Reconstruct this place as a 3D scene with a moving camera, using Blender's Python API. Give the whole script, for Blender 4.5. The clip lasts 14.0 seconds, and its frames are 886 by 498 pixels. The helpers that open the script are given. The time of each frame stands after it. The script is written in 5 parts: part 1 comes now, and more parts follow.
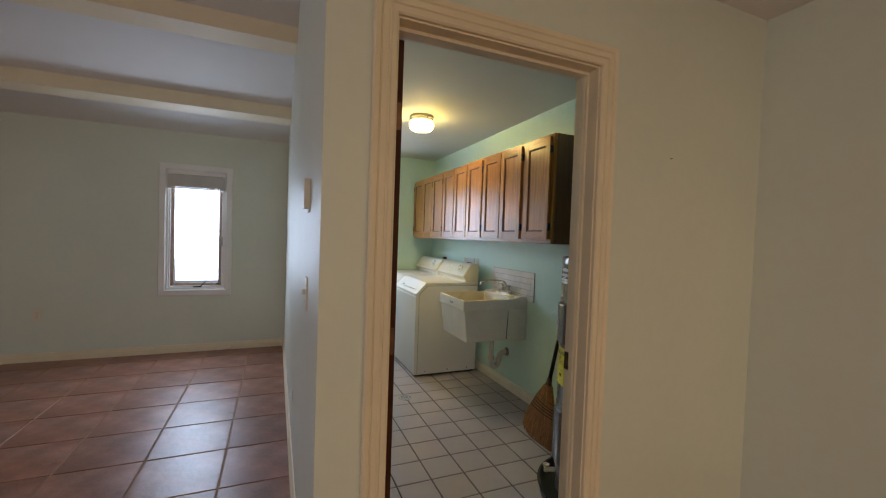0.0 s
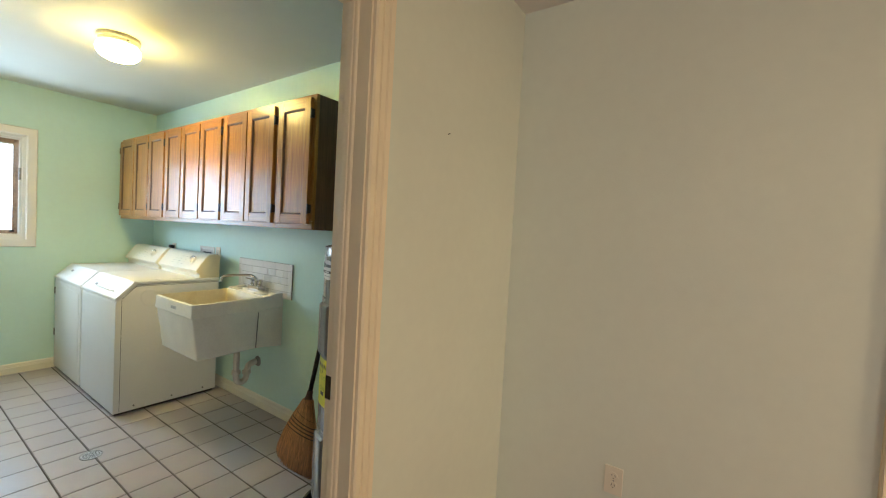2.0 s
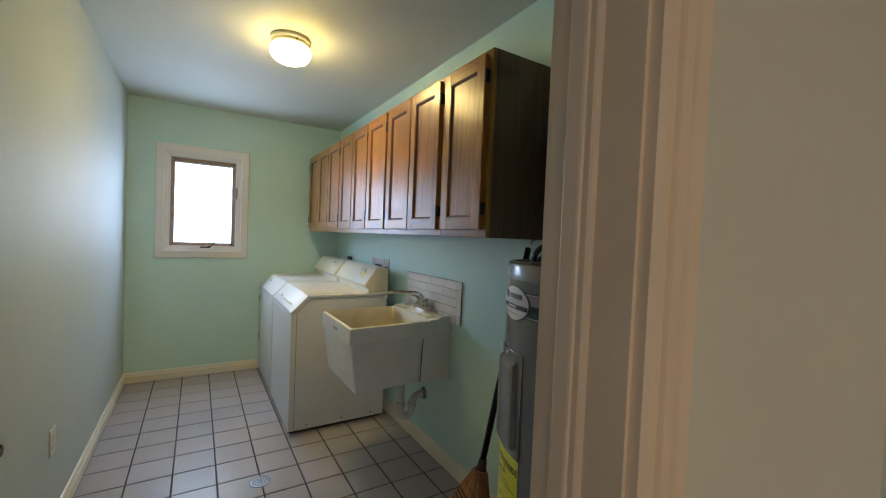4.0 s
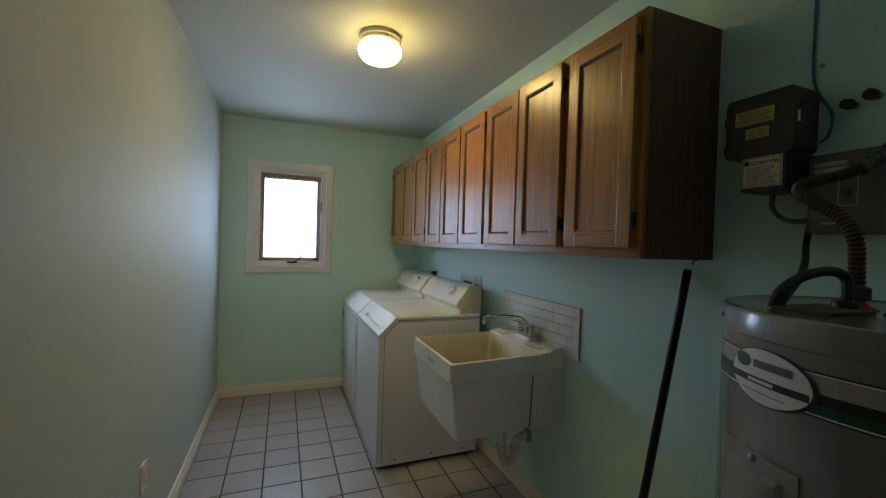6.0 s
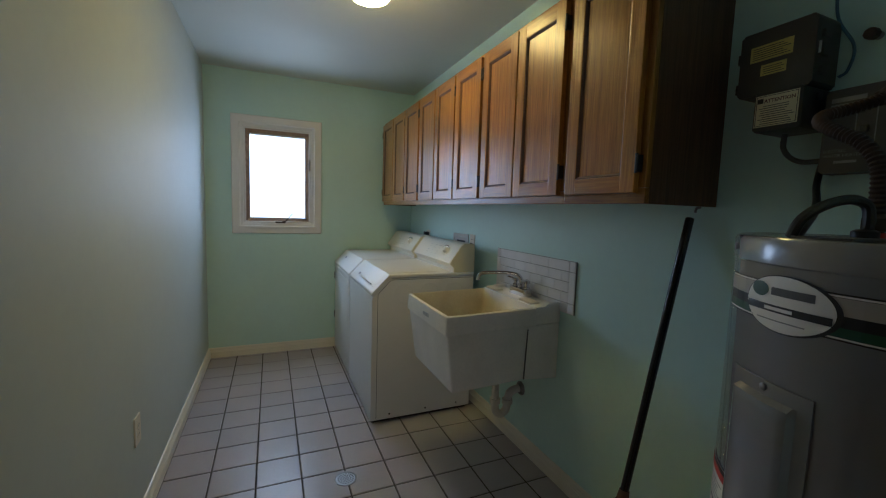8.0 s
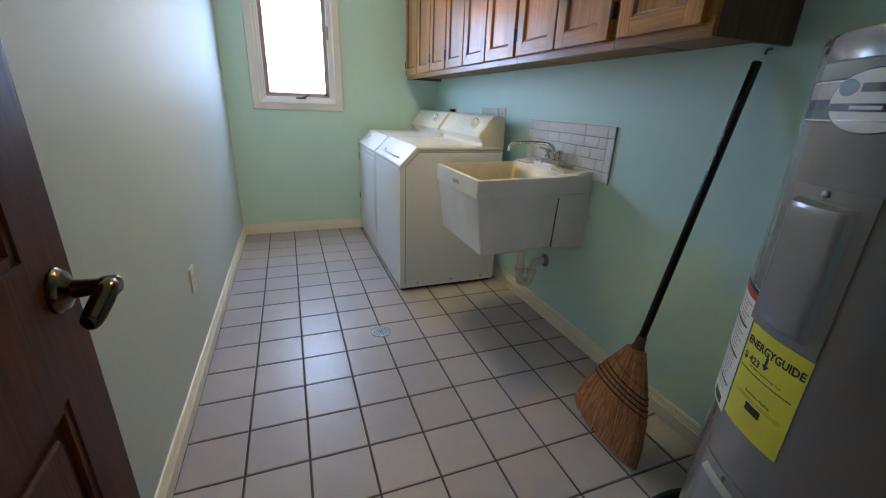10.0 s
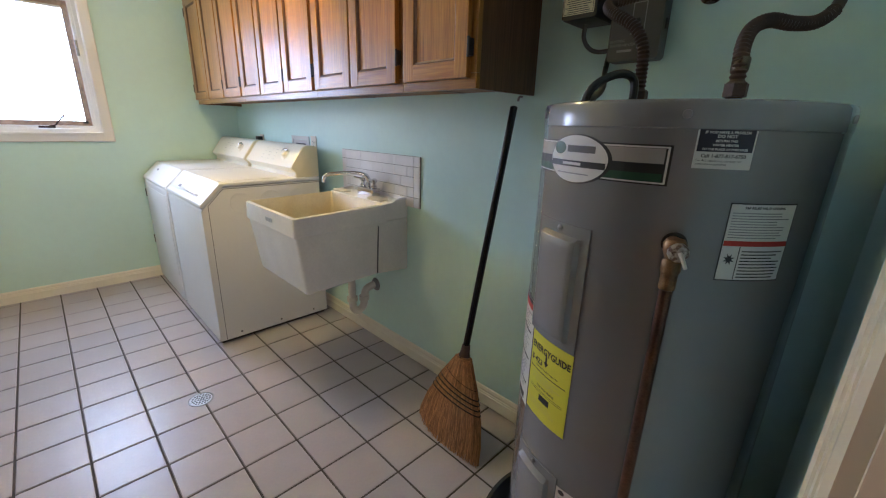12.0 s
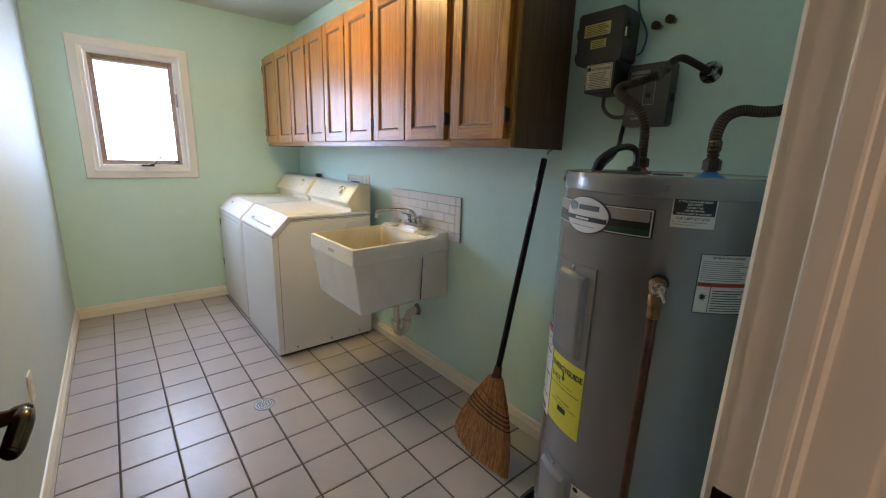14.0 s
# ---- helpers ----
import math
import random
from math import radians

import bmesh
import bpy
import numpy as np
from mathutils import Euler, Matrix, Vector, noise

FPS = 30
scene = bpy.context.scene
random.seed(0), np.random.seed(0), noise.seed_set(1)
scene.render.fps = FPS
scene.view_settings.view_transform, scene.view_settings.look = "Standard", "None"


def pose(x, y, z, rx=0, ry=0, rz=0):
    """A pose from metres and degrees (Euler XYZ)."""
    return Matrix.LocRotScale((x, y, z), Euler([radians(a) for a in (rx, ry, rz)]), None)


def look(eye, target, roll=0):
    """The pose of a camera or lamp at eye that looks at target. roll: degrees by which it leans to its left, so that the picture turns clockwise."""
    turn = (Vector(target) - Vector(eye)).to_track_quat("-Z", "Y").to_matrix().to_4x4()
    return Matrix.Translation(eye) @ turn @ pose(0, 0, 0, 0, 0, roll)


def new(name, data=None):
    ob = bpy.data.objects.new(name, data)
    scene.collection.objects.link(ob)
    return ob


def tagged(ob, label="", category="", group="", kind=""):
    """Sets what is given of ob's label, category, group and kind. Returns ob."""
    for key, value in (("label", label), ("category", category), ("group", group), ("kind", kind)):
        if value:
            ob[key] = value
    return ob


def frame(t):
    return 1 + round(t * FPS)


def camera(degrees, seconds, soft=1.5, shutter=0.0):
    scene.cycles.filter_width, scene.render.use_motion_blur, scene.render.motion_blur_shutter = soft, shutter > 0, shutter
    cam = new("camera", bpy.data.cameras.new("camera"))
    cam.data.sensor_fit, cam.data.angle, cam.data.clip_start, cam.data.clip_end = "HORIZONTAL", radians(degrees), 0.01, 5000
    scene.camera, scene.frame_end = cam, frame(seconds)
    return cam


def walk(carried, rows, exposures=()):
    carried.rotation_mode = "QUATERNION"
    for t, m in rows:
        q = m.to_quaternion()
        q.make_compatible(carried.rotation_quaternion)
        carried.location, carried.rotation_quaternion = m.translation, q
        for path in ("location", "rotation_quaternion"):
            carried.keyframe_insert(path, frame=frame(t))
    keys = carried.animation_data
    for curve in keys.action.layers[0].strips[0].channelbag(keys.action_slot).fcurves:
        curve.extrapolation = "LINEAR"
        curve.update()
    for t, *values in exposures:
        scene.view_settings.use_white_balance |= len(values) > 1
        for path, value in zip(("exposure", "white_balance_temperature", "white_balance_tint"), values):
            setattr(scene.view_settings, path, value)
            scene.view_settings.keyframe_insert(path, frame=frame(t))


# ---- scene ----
cam = camera(95.8, 14.0, 1.15)
PATH = [
    (0, (0.267, 0.068, 1.388), (1.037, 1.913, 1.331), 2.0),
    (0.5, (0.281, 0.149, 1.391), (1.406, 1.801, 1.332), 2.5),
    (1, (0.272, 0.209, 1.392), (1.747, 1.559, 1.339), 3.0),
    (1.5, (0.369, 0.274, 1.389), (2.004, 1.424, 1.33), 3.1),
    (2, (0.57, 0.417, 1.383), (2.214, 1.553, 1.313), 3.2),
    (2.5, (0.67, 0.57, 1.374), (2.164, 1.898, 1.296), 3.1),
    (3, (0.735, 0.746, 1.372), (2.111, 2.196, 1.309), 2.8),
    (3.5, (0.88, 0.883, 1.358), (2.187, 2.396, 1.294), 2.6),
    (4, (1.001, 1.012, 1.364), (2.048, 2.714, 1.306), 2.4),
    (6.5, (0.993, 1.427, 1.402), (1.728, 3.286, 1.362), 1.8),
    (7, (0.996, 1.438, 1.397), (1.77, 3.28, 1.298), 1.9),
    (9.5, (0.952, 1.434, 1.202), (1.695, 3.228, 0.728), 2.1),
    (10, (0.94, 1.433, 1.183), (1.613, 3.188, 0.5), 2.2),
    (10.5, (0.95, 1.436, 1.169), (1.563, 3.162, 0.366), 2.0),
    (11, (0.986, 1.455, 1.198), (1.6, 3.179, 0.392), 1.8),
    (11.5, (1.004, 1.441, 1.23), (1.997, 3.016, 0.499), 0.9),
    (12, (0.988, 1.411, 1.258), (2.34, 2.762, 0.671), 1.6),
    (12.5, (0.955, 1.397, 1.276), (2.425, 2.683, 0.843), 1.9),
    (13, (0.9, 1.377, 1.304), (2.373, 2.656, 0.866), 2.0),
    (13.5, (0.842, 1.341, 1.335), (2.188, 2.746, 0.872), 2.0),
    (14, (0.826, 1.257, 1.334), (2.067, 2.758, 0.879), 1.8),
]
EXPOSURES = [(0, -1.4, 6000, 20), (1.0, -0.75, 6000, 16), (1.5, -0.45, 5900, 12), (2.5, -0.86, 5800, 16), (3.0, -0.99, 5700, 20), (4.0, -1.48, 5550, 20), (6.5, -2.29, 5550, 19), (7.2, -2.29, 5500, 19), (9.5, -1.74, 5200, 23), (10.0, -1.16, 5200, 24), (10.5, -0.84, 5320, 27), (11.0, -0.71, 5400, 30), (11.5, -0.81, 5450, 32), (12.5, -0.66, 5700, 29), (13.0, -0.69, 5720, 27), (14, -0.88, 5750, 29)]
W_LAUNDRY, W_LIVING, W_WEST, W_SOUTH, W_HALL, LAMP_GLOW = 64.0, 66.0, 38.0, 60.0, 58.0, 272.0
# the path is held still around the doorway crossing
walk(cam, [(t, look(eye, target, roll)) for t, eye, target, roll in PATH], EXPOSURES)

# ---- light ----
world = bpy.data.worlds.new("world")
scene.world = world
world.use_nodes = True
wn = world.node_tree.nodes
sky = wn.new("ShaderNodeTexSky")
sky.sky_type, sky.sun_disc, sky.sun_elevation, sky.sun_rotation = "NISHITA", False, radians(48), radians(150)
wn["Background"].inputs["Strength"].default_value = 0.12
world.node_tree.links.new(sky.outputs["Color"], wn["Background"].inputs["Color"])


def lamp_area(name, m, sx, sy, watts, colour):
    d = bpy.data.lights.new(name, "AREA")
    d.shape, d.size, d.size_y, d.energy, d.color = "RECTANGLE", sx, sy, watts, colour
    ob = new(name, d)
    ob.matrix_world = m
    return ob


SKY = (0.70, 0.87, 1.0)
sun_data = bpy.data.lights.new("sun", "SUN")
sun_data.energy, sun_data.angle, sun_data.color = 2.5, radians(0.5), (1.0, 0.95, 0.86)
sun = new("sun", sun_data)
sun.matrix_world = look((0, 0, 10), (-3.2, 7.2, 0.0))
lamp_area("laundry_window_sky", look((1.05, 5.53, 1.59), (1.85, 2.0, 0.95)), 0.60, 0.90, W_LAUNDRY, SKY)
lamp_area("living_window_sky", look((-0.564, 5.48, 1.37), (-0.564, 2.0, 0.6)), 0.50, 1.22, W_LIVING, SKY)
# added light with no known window, for the wall end and the door jamb
lamp_area("west_window_sky", look((-4.42, 0.6, 1.6), (0.0, 0.9, 1.2)), 1.8, 1.5, W_WEST, (1.0, 0.96, 0.94))
# warm fill added out of view, brightens the tub and other south-facing sides
lamp_area("south_window_sky", look((-0.9, -3.06, 1.55), (0.4, 0.0, 1.45)), 1.7, 1.3, W_SOUTH, (1.0, 0.83, 0.60))
lamp_area("hall_ceiling_bulb", look((1.7, -1.7, 2.40), (1.7, -1.7, 0)), 0.3, 0.3, W_HALL, (1.0, 0.715, 0.38))


# ---- materials ----
def mat(name, colour, rough=0.5, metal=0.0, var=0.06, scale=6.0, bump=0.0, bscale=120.0, spec=0.5, coat=0.0, rand=0.0, fine=0.0, stretch=(1, 1, 1), second=None, mix_at=(0.45, 0.65), island=0.0):
    m = bpy.data.materials.new(name)
    m.use_nodes = True
    n, k = m.node_tree.nodes, m.node_tree.links
    b = n["Principled BSDF"]
    b.inputs["Roughness"].default_value, b.inputs["Metallic"].default_value = rough, metal
    b.inputs["Specular IOR Level"].default_value = spec
    b.inputs["Coat Weight"].default_value = coat
    b.inputs["Coat Roughness"].default_value = 0.12
    tc = n.new("ShaderNodeTexCoord")
    mp = n.new("ShaderNodeMapping")
    mp.inputs["Scale"].default_value = stretch
    k.new(tc.outputs["Object"], mp.inputs["Vector"])
    big = n.new("ShaderNodeTexNoise")
    big.inputs["Scale"].default_value, big.inputs["Detail"].default_value = scale, 6.0
    k.new(mp.outputs["Vector"], big.inputs["Vector"])
    ramp = n.new("ShaderNodeMapRange")
    ramp.inputs["To Min"].default_value, ramp.inputs["To Max"].default_value = 1 - var, 1 + var
    ramp.inputs["From Min"].default_value, ramp.inputs["From Max"].default_value = 0.3, 0.7
    k.new(big.outputs["Fac"], ramp.inputs["Value"])
    val = ramp.outputs["Result"]
    if fine:
        sm = n.new("ShaderNodeTexNoise")
        sm.inputs["Scale"].default_value, sm.inputs["Detail"].default_value = scale * 14, 3.0
        k.new(mp.outputs["Vector"], sm.inputs["Vector"])
        r2 = n.new("ShaderNodeMapRange")
        r2.inputs["To Min"].default_value, r2.inputs["To Max"].default_value = 1 - fine, 1 + fine
        r2.inputs["From Min"].default_value, r2.inputs["From Max"].default_value = 0.3, 0.7
        k.new(sm.outputs["Fac"], r2.inputs["Value"])
        mu = n.new("ShaderNodeMath")
        mu.operation = "MULTIPLY"
        k.new(val, mu.inputs[0]), k.new(r2.outputs["Result"], mu.inputs[1])
        val = mu.outputs[0]
    if rand:
        oi = n.new("ShaderNodeObjectInfo")
        r3 = n.new("ShaderNodeMapRange")
        r3.inputs["To Min"].default_value, r3.inputs["To Max"].default_value = 1 - rand, 1 + rand
        k.new(oi.outputs["Random"], r3.inputs["Value"])
        mu = n.new("ShaderNodeMath")
        mu.operation = "MULTIPLY"
        k.new(val, mu.inputs[0]), k.new(r3.outputs["Result"], mu.inputs[1])
        val = mu.outputs[0]
    if island:
        gi = n.new("ShaderNodeNewGeometry")
        r4 = n.new("ShaderNodeMapRange")
        r4.inputs["To Min"].default_value, r4.inputs["To Max"].default_value = 1 - island, 1 + island
        k.new(gi.outputs["Random Per Island"], r4.inputs["Value"])
        mu = n.new("ShaderNodeMath")
        mu.operation = "MULTIPLY"
        k.new(val, mu.inputs[0]), k.new(r4.outputs["Result"], mu.inputs[1])
        val = mu.outputs[0]
    base = n.new("ShaderNodeRGB")
    base.outputs[0].default_value = (*colour, 1)
    src = base.outputs[0]
    if second:
        nz = n.new("ShaderNodeTexNoise")
        nz.inputs["Scale"].default_value, nz.inputs["Detail"].default_value = scale * 0.6, 8.0
        k.new(mp.outputs["Vector"], nz.inputs["Vector"])
        mr = n.new("ShaderNodeMapRange")
        mr.inputs["From Min"].default_value, mr.inputs["From Max"].default_value = mix_at
        k.new(nz.outputs["Fac"], mr.inputs["Value"])
        mx = n.new("ShaderNodeMix")
        mx.data_type = "RGBA"
        mx.inputs["B"].default_value = (*second, 1)
        k.new(mr.outputs["Result"], mx.inputs["Factor"])
        k.new(src, mx.inputs["A"])
        src = mx.outputs["Result"]
    sc = n.new("ShaderNodeVectorMath")
    sc.operation = "SCALE"
    k.new(src, sc.inputs[0]), k.new(val, sc.inputs["Scale"])
    k.new(sc.outputs["Vector"], b.inputs["Base Color"])
    rr = n.new("ShaderNodeMapRange")
    rr.inputs["To Min"].default_value, rr.inputs["To Max"].default_value = max(rough - 0.06, 0.02), min(rough + 0.06, 1)
    k.new(big.outputs["Fac"], rr.inputs["Value"])
    k.new(rr.outputs["Result"], b.inputs["Roughness"])
    if bump:
        bn = n.new("ShaderNodeTexNoise")
        bn.inputs["Scale"].default_value, bn.inputs["Detail"].default_value = bscale, 4.0
        k.new(mp.outputs["Vector"], bn.inputs["Vector"])
        bp = n.new("ShaderNodeBump")
        bp.inputs["Strength"].default_value, bp.inputs["Distance"].default_value = bump, 0.004
        k.new(bn.outputs["Fac"], bp.inputs["Height"])
        k.new(bp.outputs["Normal"], b.inputs["Normal"])
    return m


def wood(name, dark, light, rough=0.35, along="Z", coat=0.3, scale=1.0, rand=0.1):
    """Oak-like grain: stretched noise rings plus fine pores."""
    m = bpy.data.materials.new(name)
    m.use_nodes = True
    n, k = m.node_tree.nodes, m.node_tree.links
    b = n["Principled BSDF"]
    tc = n.new("ShaderNodeTexCoord")
    oi = n.new("ShaderNodeObjectInfo")
    off = n.new("ShaderNodeVectorMath")
    off.operation = "SCALE"
    cmb = n.new("ShaderNodeCombineXYZ")
    for a in "XYZ":
        k.new(oi.outputs["Random"], cmb.inputs[a])
    k.new(cmb.outputs[0], off.inputs[0])
    off.inputs["Scale"].default_value = 13.0
    add = n.new("ShaderNodeVectorMath")
    k.new(tc.outputs["Object"], add.inputs[0]), k.new(off.outputs[0], add.inputs[1])
    mp = n.new("ShaderNodeMapping")
    mp.inputs["Scale"].default_value = {"Z": (9, 9, 0.42), "Y": (9, 0.42, 9), "X": (0.42, 9, 9)}[along]
    k.new(add.outputs[0], mp.inputs["Vector"])
    nz = n.new("ShaderNodeTexNoise")
    nz.inputs["Scale"].default_value, nz.inputs["Detail"].default_value, nz.inputs["Distortion"].default_value = 1.1 * scale, 3.0, 0.6
    k.new(mp.outputs["Vector"], nz.inputs["Vector"])
    ring = n.new("ShaderNodeMath")
    ring.operation = "MULTIPLY"
    ring.inputs[1].default_value = 9.0
    k.new(nz.outputs["Fac"], ring.inputs[0])
    fr = n.new("ShaderNodeMath")
    fr.operation = "PINGPONG"
    fr.inputs[1].default_value = 0.5
    k.new(ring.outputs[0], fr.inputs[0])
    pore = n.new("ShaderNodeTexNoise")
    pore.inputs["Scale"].default_value, pore.inputs["Detail"].default_value = 22 * scale, 3.0
    k.new(mp.outputs["Vector"], pore.inputs["Vector"])
    mixf = n.new("ShaderNodeMath")
    mixf.operation = "MULTIPLY_ADD"
    mixf.inputs[1].default_value = 0.55
    k.new(fr.outputs[0], mixf.inputs[0]), k.new(pore.outputs["Fac"], mixf.inputs[2])
    cr = n.new("ShaderNodeMapRange")
    cr.inputs["From Min"].default_value, cr.inputs["From Max"].default_value = 0.30, 0.90
    k.new(mixf.outputs[0], cr.inputs["Value"])
    mx = n.new("ShaderNodeMix")
    mx.data_type = "RGBA"
    mx.inputs["A"].default_value, mx.inputs["B"].default_value = (*dark, 1), (*light, 1)
    k.new(cr.outputs["Result"], mx.inputs["Factor"])
    r3 = n.new("ShaderNodeMapRange")
    r3.inputs["To Min"].default_value, r3.inputs["To Max"].default_value = 1 - rand, 1 + rand
    k.new(oi.outputs["Random"], r3.inputs["Value"])
    sc = n.new("ShaderNodeVectorMath")
    sc.operation = "SCALE"
    k.new(mx.outputs["Result"], sc.inputs[0]), k.new(r3.outputs["Result"], sc.inputs["Scale"])
    k.new(sc.outputs[0], b.inputs["Base Color"])
    b.inputs["Roughness"].default_value = rough
    b.inputs["Coat Weight"].default_value, b.inputs["Coat Roughness"].default_value = coat, 0.28
    bp = n.new("ShaderNodeBump")
    bp.inputs["Strength"].default_value, bp.inputs["Distance"].default_value = 0.25, 0.0015
    k.new(mixf.outputs[0], bp.inputs["Height"])
    k.new(bp.outputs["Normal"], b.inputs["Normal"])
    return m


def glow(name, colour, strength):
    m = bpy.data.materials.new(name)
    m.use_nodes = True
    b = m.node_tree.nodes["Principled BSDF"]
    b.inputs["Base Color"].default_value = (0.9, 0.88, 0.82, 1)
    b.inputs["Emission Color"].default_value = (*colour, 1)
    # emission graded by facing, strongest downward, to keep the lamp's light off the ceiling
    n, k = m.node_tree.nodes, m.node_tree.links
    geo, axis, fall = n.new("ShaderNodeNewGeometry"), n.new("ShaderNodeSeparateXYZ"), n.new("ShaderNodeMapRange")
    k.new(geo.outputs["Normal"], axis.inputs[0]), k.new(axis.outputs["Z"], fall.inputs["Value"])
    fall.inputs["From Min"].default_value, fall.inputs["From Max"].default_value = 0.15, -0.8
    fall.inputs["To Min"].default_value, fall.inputs["To Max"].default_value = strength * 0.20, strength
    k.new(fall.outputs["Result"], b.inputs["Emission Strength"])
    return m


def glass_mat():
    m = bpy.data.materials.new("window_glass")
    m.use_nodes = True
    b = m.node_tree.nodes["Principled BSDF"]
    b.inputs["Transmission Weight"].default_value, b.inputs["Roughness"].default_value, b.inputs["IOR"].default_value = 1.0, 0.0, 1.45
    return m


M_LAUNDRY = mat("mint_wall_paint", (0.60, 0.815, 0.745), 0.50, var=0.025, scale=2.0, bump=0.10, bscale=260, fine=0.012)
# mint paint again, greyed to stand in for window glare on the long wall
M_PALE = mat("glare_greyed_wall_paint", (0.530, 0.588, 0.568), 0.62, var=0.025, scale=2.0, spec=0.4, bump=0.10, bscale=260, fine=0.012)
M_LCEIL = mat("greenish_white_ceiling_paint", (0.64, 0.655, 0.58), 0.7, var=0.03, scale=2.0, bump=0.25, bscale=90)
M_HALL = mat("celadon_wall_paint", (0.70, 0.73, 0.62), 0.5, var=0.03, scale=1.6, bump=0.10, bscale=260, fine=0.012)
M_CEIL = mat("white_ceiling_paint", (0.78, 0.76, 0.72), 0.7, var=0.03, scale=2.0, bump=0.25, bscale=90)
# cream trim with the amber of the hall light mixed into the paint
M_TRIM = mat("amber_lit_trim_paint", (0.80, 0.695, 0.49), 0.55, var=0.04, scale=5.0, bump=0.05, bscale=60)
# the same trim without that amber, for baseboards in the laundry's light
M_SKIRT = mat("plain_trim_paint", (0.80, 0.755, 0.63), 0.4, var=0.04, scale=5.0, bump=0.05, bscale=60)
M_WHITETRIM = mat("white_trim_paint", (0.82, 0.80, 0.76), 0.35, var=0.03, scale=5.0, bump=0.04, bscale=60)
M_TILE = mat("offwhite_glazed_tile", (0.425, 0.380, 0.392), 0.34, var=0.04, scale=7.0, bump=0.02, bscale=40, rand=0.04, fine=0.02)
M_GROUT = mat("dark_brown_grout", (0.075, 0.060, 0.050), 0.9, var=0.25, scale=9.0, bump=0.3, bscale=200)
M_TERRA = mat("terracotta_tile", (0.265, 0.112, 0.070), 0.36, var=0.34, scale=5.0, bump=0.25, bscale=25, rand=0.12, fine=0.10, second=(0.37, 0.20, 0.145))
M_TGROUT = mat("tan_grout", (0.36, 0.22, 0.13), 0.9, var=0.15, scale=9.0, bump=0.3, bscale=200)
M_OAK = wood("stained_oak_upright", (0.205, 0.078, 0.010), (0.41, 0.182, 0.024), 0.29, "Z", coat=0.32)
M_OAKH = wood("stained_oak_level", (0.205, 0.078, 0.010), (0.41, 0.182, 0.024), 0.29, "Y", coat=0.32)
# side panels and beads: about a third of the doors' oak colour
M_OAKEND = wood("darker_oak", (0.060, 0.025, 0.011), (0.140, 0.062, 0.026), 0.5, "Z", coat=0.05)
M_OAKRAW = wood("raw_oak_underside", (0.16, 0.075, 0.035), (0.36, 0.20, 0.10), 0.6, "Y", coat=0.0)
M_DOOR = wood("dark_mahogany_door", (0.034, 0.0088, 0.0032), (0.085, 0.023, 0.0065), 0.5, "Z", coat=0.0, rand=0.05)
M_DOOR.node_tree.nodes["Principled BSDF"].inputs["Specular IOR Level"].default_value = 0.2
for m in (M_OAK, M_OAKH):
    m.node_tree.nodes["Principled BSDF"].inputs["Specular IOR Level"].default_value = 0.3
M_ENAMEL = mat("white_enamel", (0.80, 0.79, 0.755), 0.44, var=0.02, scale=4.0, coat=0.0, fine=0.008, spec=0.3)
M_BISQUE = mat("bisque_plastic", (0.84, 0.80, 0.68), 0.35, var=0.03, scale=5.0)
M_SINK = mat("aged_white_plastic_tub", (0.80, 0.77, 0.70), 0.40, var=0.06, scale=6.0, bump=0.08, bscale=90, fine=0.03)
M_SINKIN = mat("stained_tub_inside", (0.72, 0.66, 0.50), 0.5, var=0.08, scale=7.0, bump=0.1, bscale=60, second=(0.62, 0.53, 0.36), fine=0.05)
M_CHROME = mat("chrome", (0.62, 0.62, 0.64), 0.12, metal=1.0, var=0.05, scale=20)
M_BLACK = mat("black_plastic", (0.018, 0.017, 0.016), 0.4, var=0.2, scale=8)
M_RUBBER = mat("black_rubber_cable", (0.015, 0.015, 0.016), 0.45, var=0.2, scale=30)
M_GREY = mat("grey_enamel_steel", (0.215, 0.218, 0.226), 0.20, var=0.04, scale=3.0, coat=0.8, fine=0.01)
M_GREYBOX = mat("grey_plastic_box", (0.085, 0.083, 0.078), 0.5, var=0.08, scale=10, bump=0.1, bscale=250)
M_COPPER = mat("oxidised_copper", (0.115, 0.052, 0.032), 0.48, metal=0.7, var=0.35, scale=22, fine=0.2, second=(0.09, 0.045, 0.028))
M_BROWNPIPE = mat("dark_brown_pipe", (0.050, 0.028, 0.018), 0.5, metal=0.35, var=0.35, scale=25, fine=0.2)
M_BRASS = mat("antique_brass", (0.135, 0.100, 0.064), 0.22, metal=1.0, var=0.3, scale=30, second=(0.07, 0.052, 0.036))
M_HINGE = mat("brown_bronze", (0.17, 0.088, 0.048), 0.4, metal=0.6, var=0.2, scale=30)
M_GLOSS = mat("gloss_black_lacquer", (0.006, 0.006, 0.007), 0.14, var=0.1, scale=20, spec=0.35)
M_STRAW = mat("broom_straw", (0.42, 0.20, 0.075), 0.75, var=0.3, scale=5, stretch=(30, 30, 1), rand=0.1, fine=0.25, bump=0.6, bscale=60, island=0.45)
M_TWINE = mat("black_twine", (0.02, 0.017, 0.015), 0.8, var=0.2, scale=60)
M_WHITE = mat("white_paper_label", (0.74, 0.73, 0.69), 0.55, var=0.03, scale=20)
M_INK = mat("black_ink", (0.012, 0.012, 0.014), 0.5, var=0.1, scale=20)
M_YELLOW = mat("yellow_label", (0.72, 0.68, 0.03), 0.5, var=0.04, scale=12)
M_PALEYELLOW = mat("pale_yellow_label", (0.62, 0.54, 0.15), 0.5, var=0.06, scale=12)
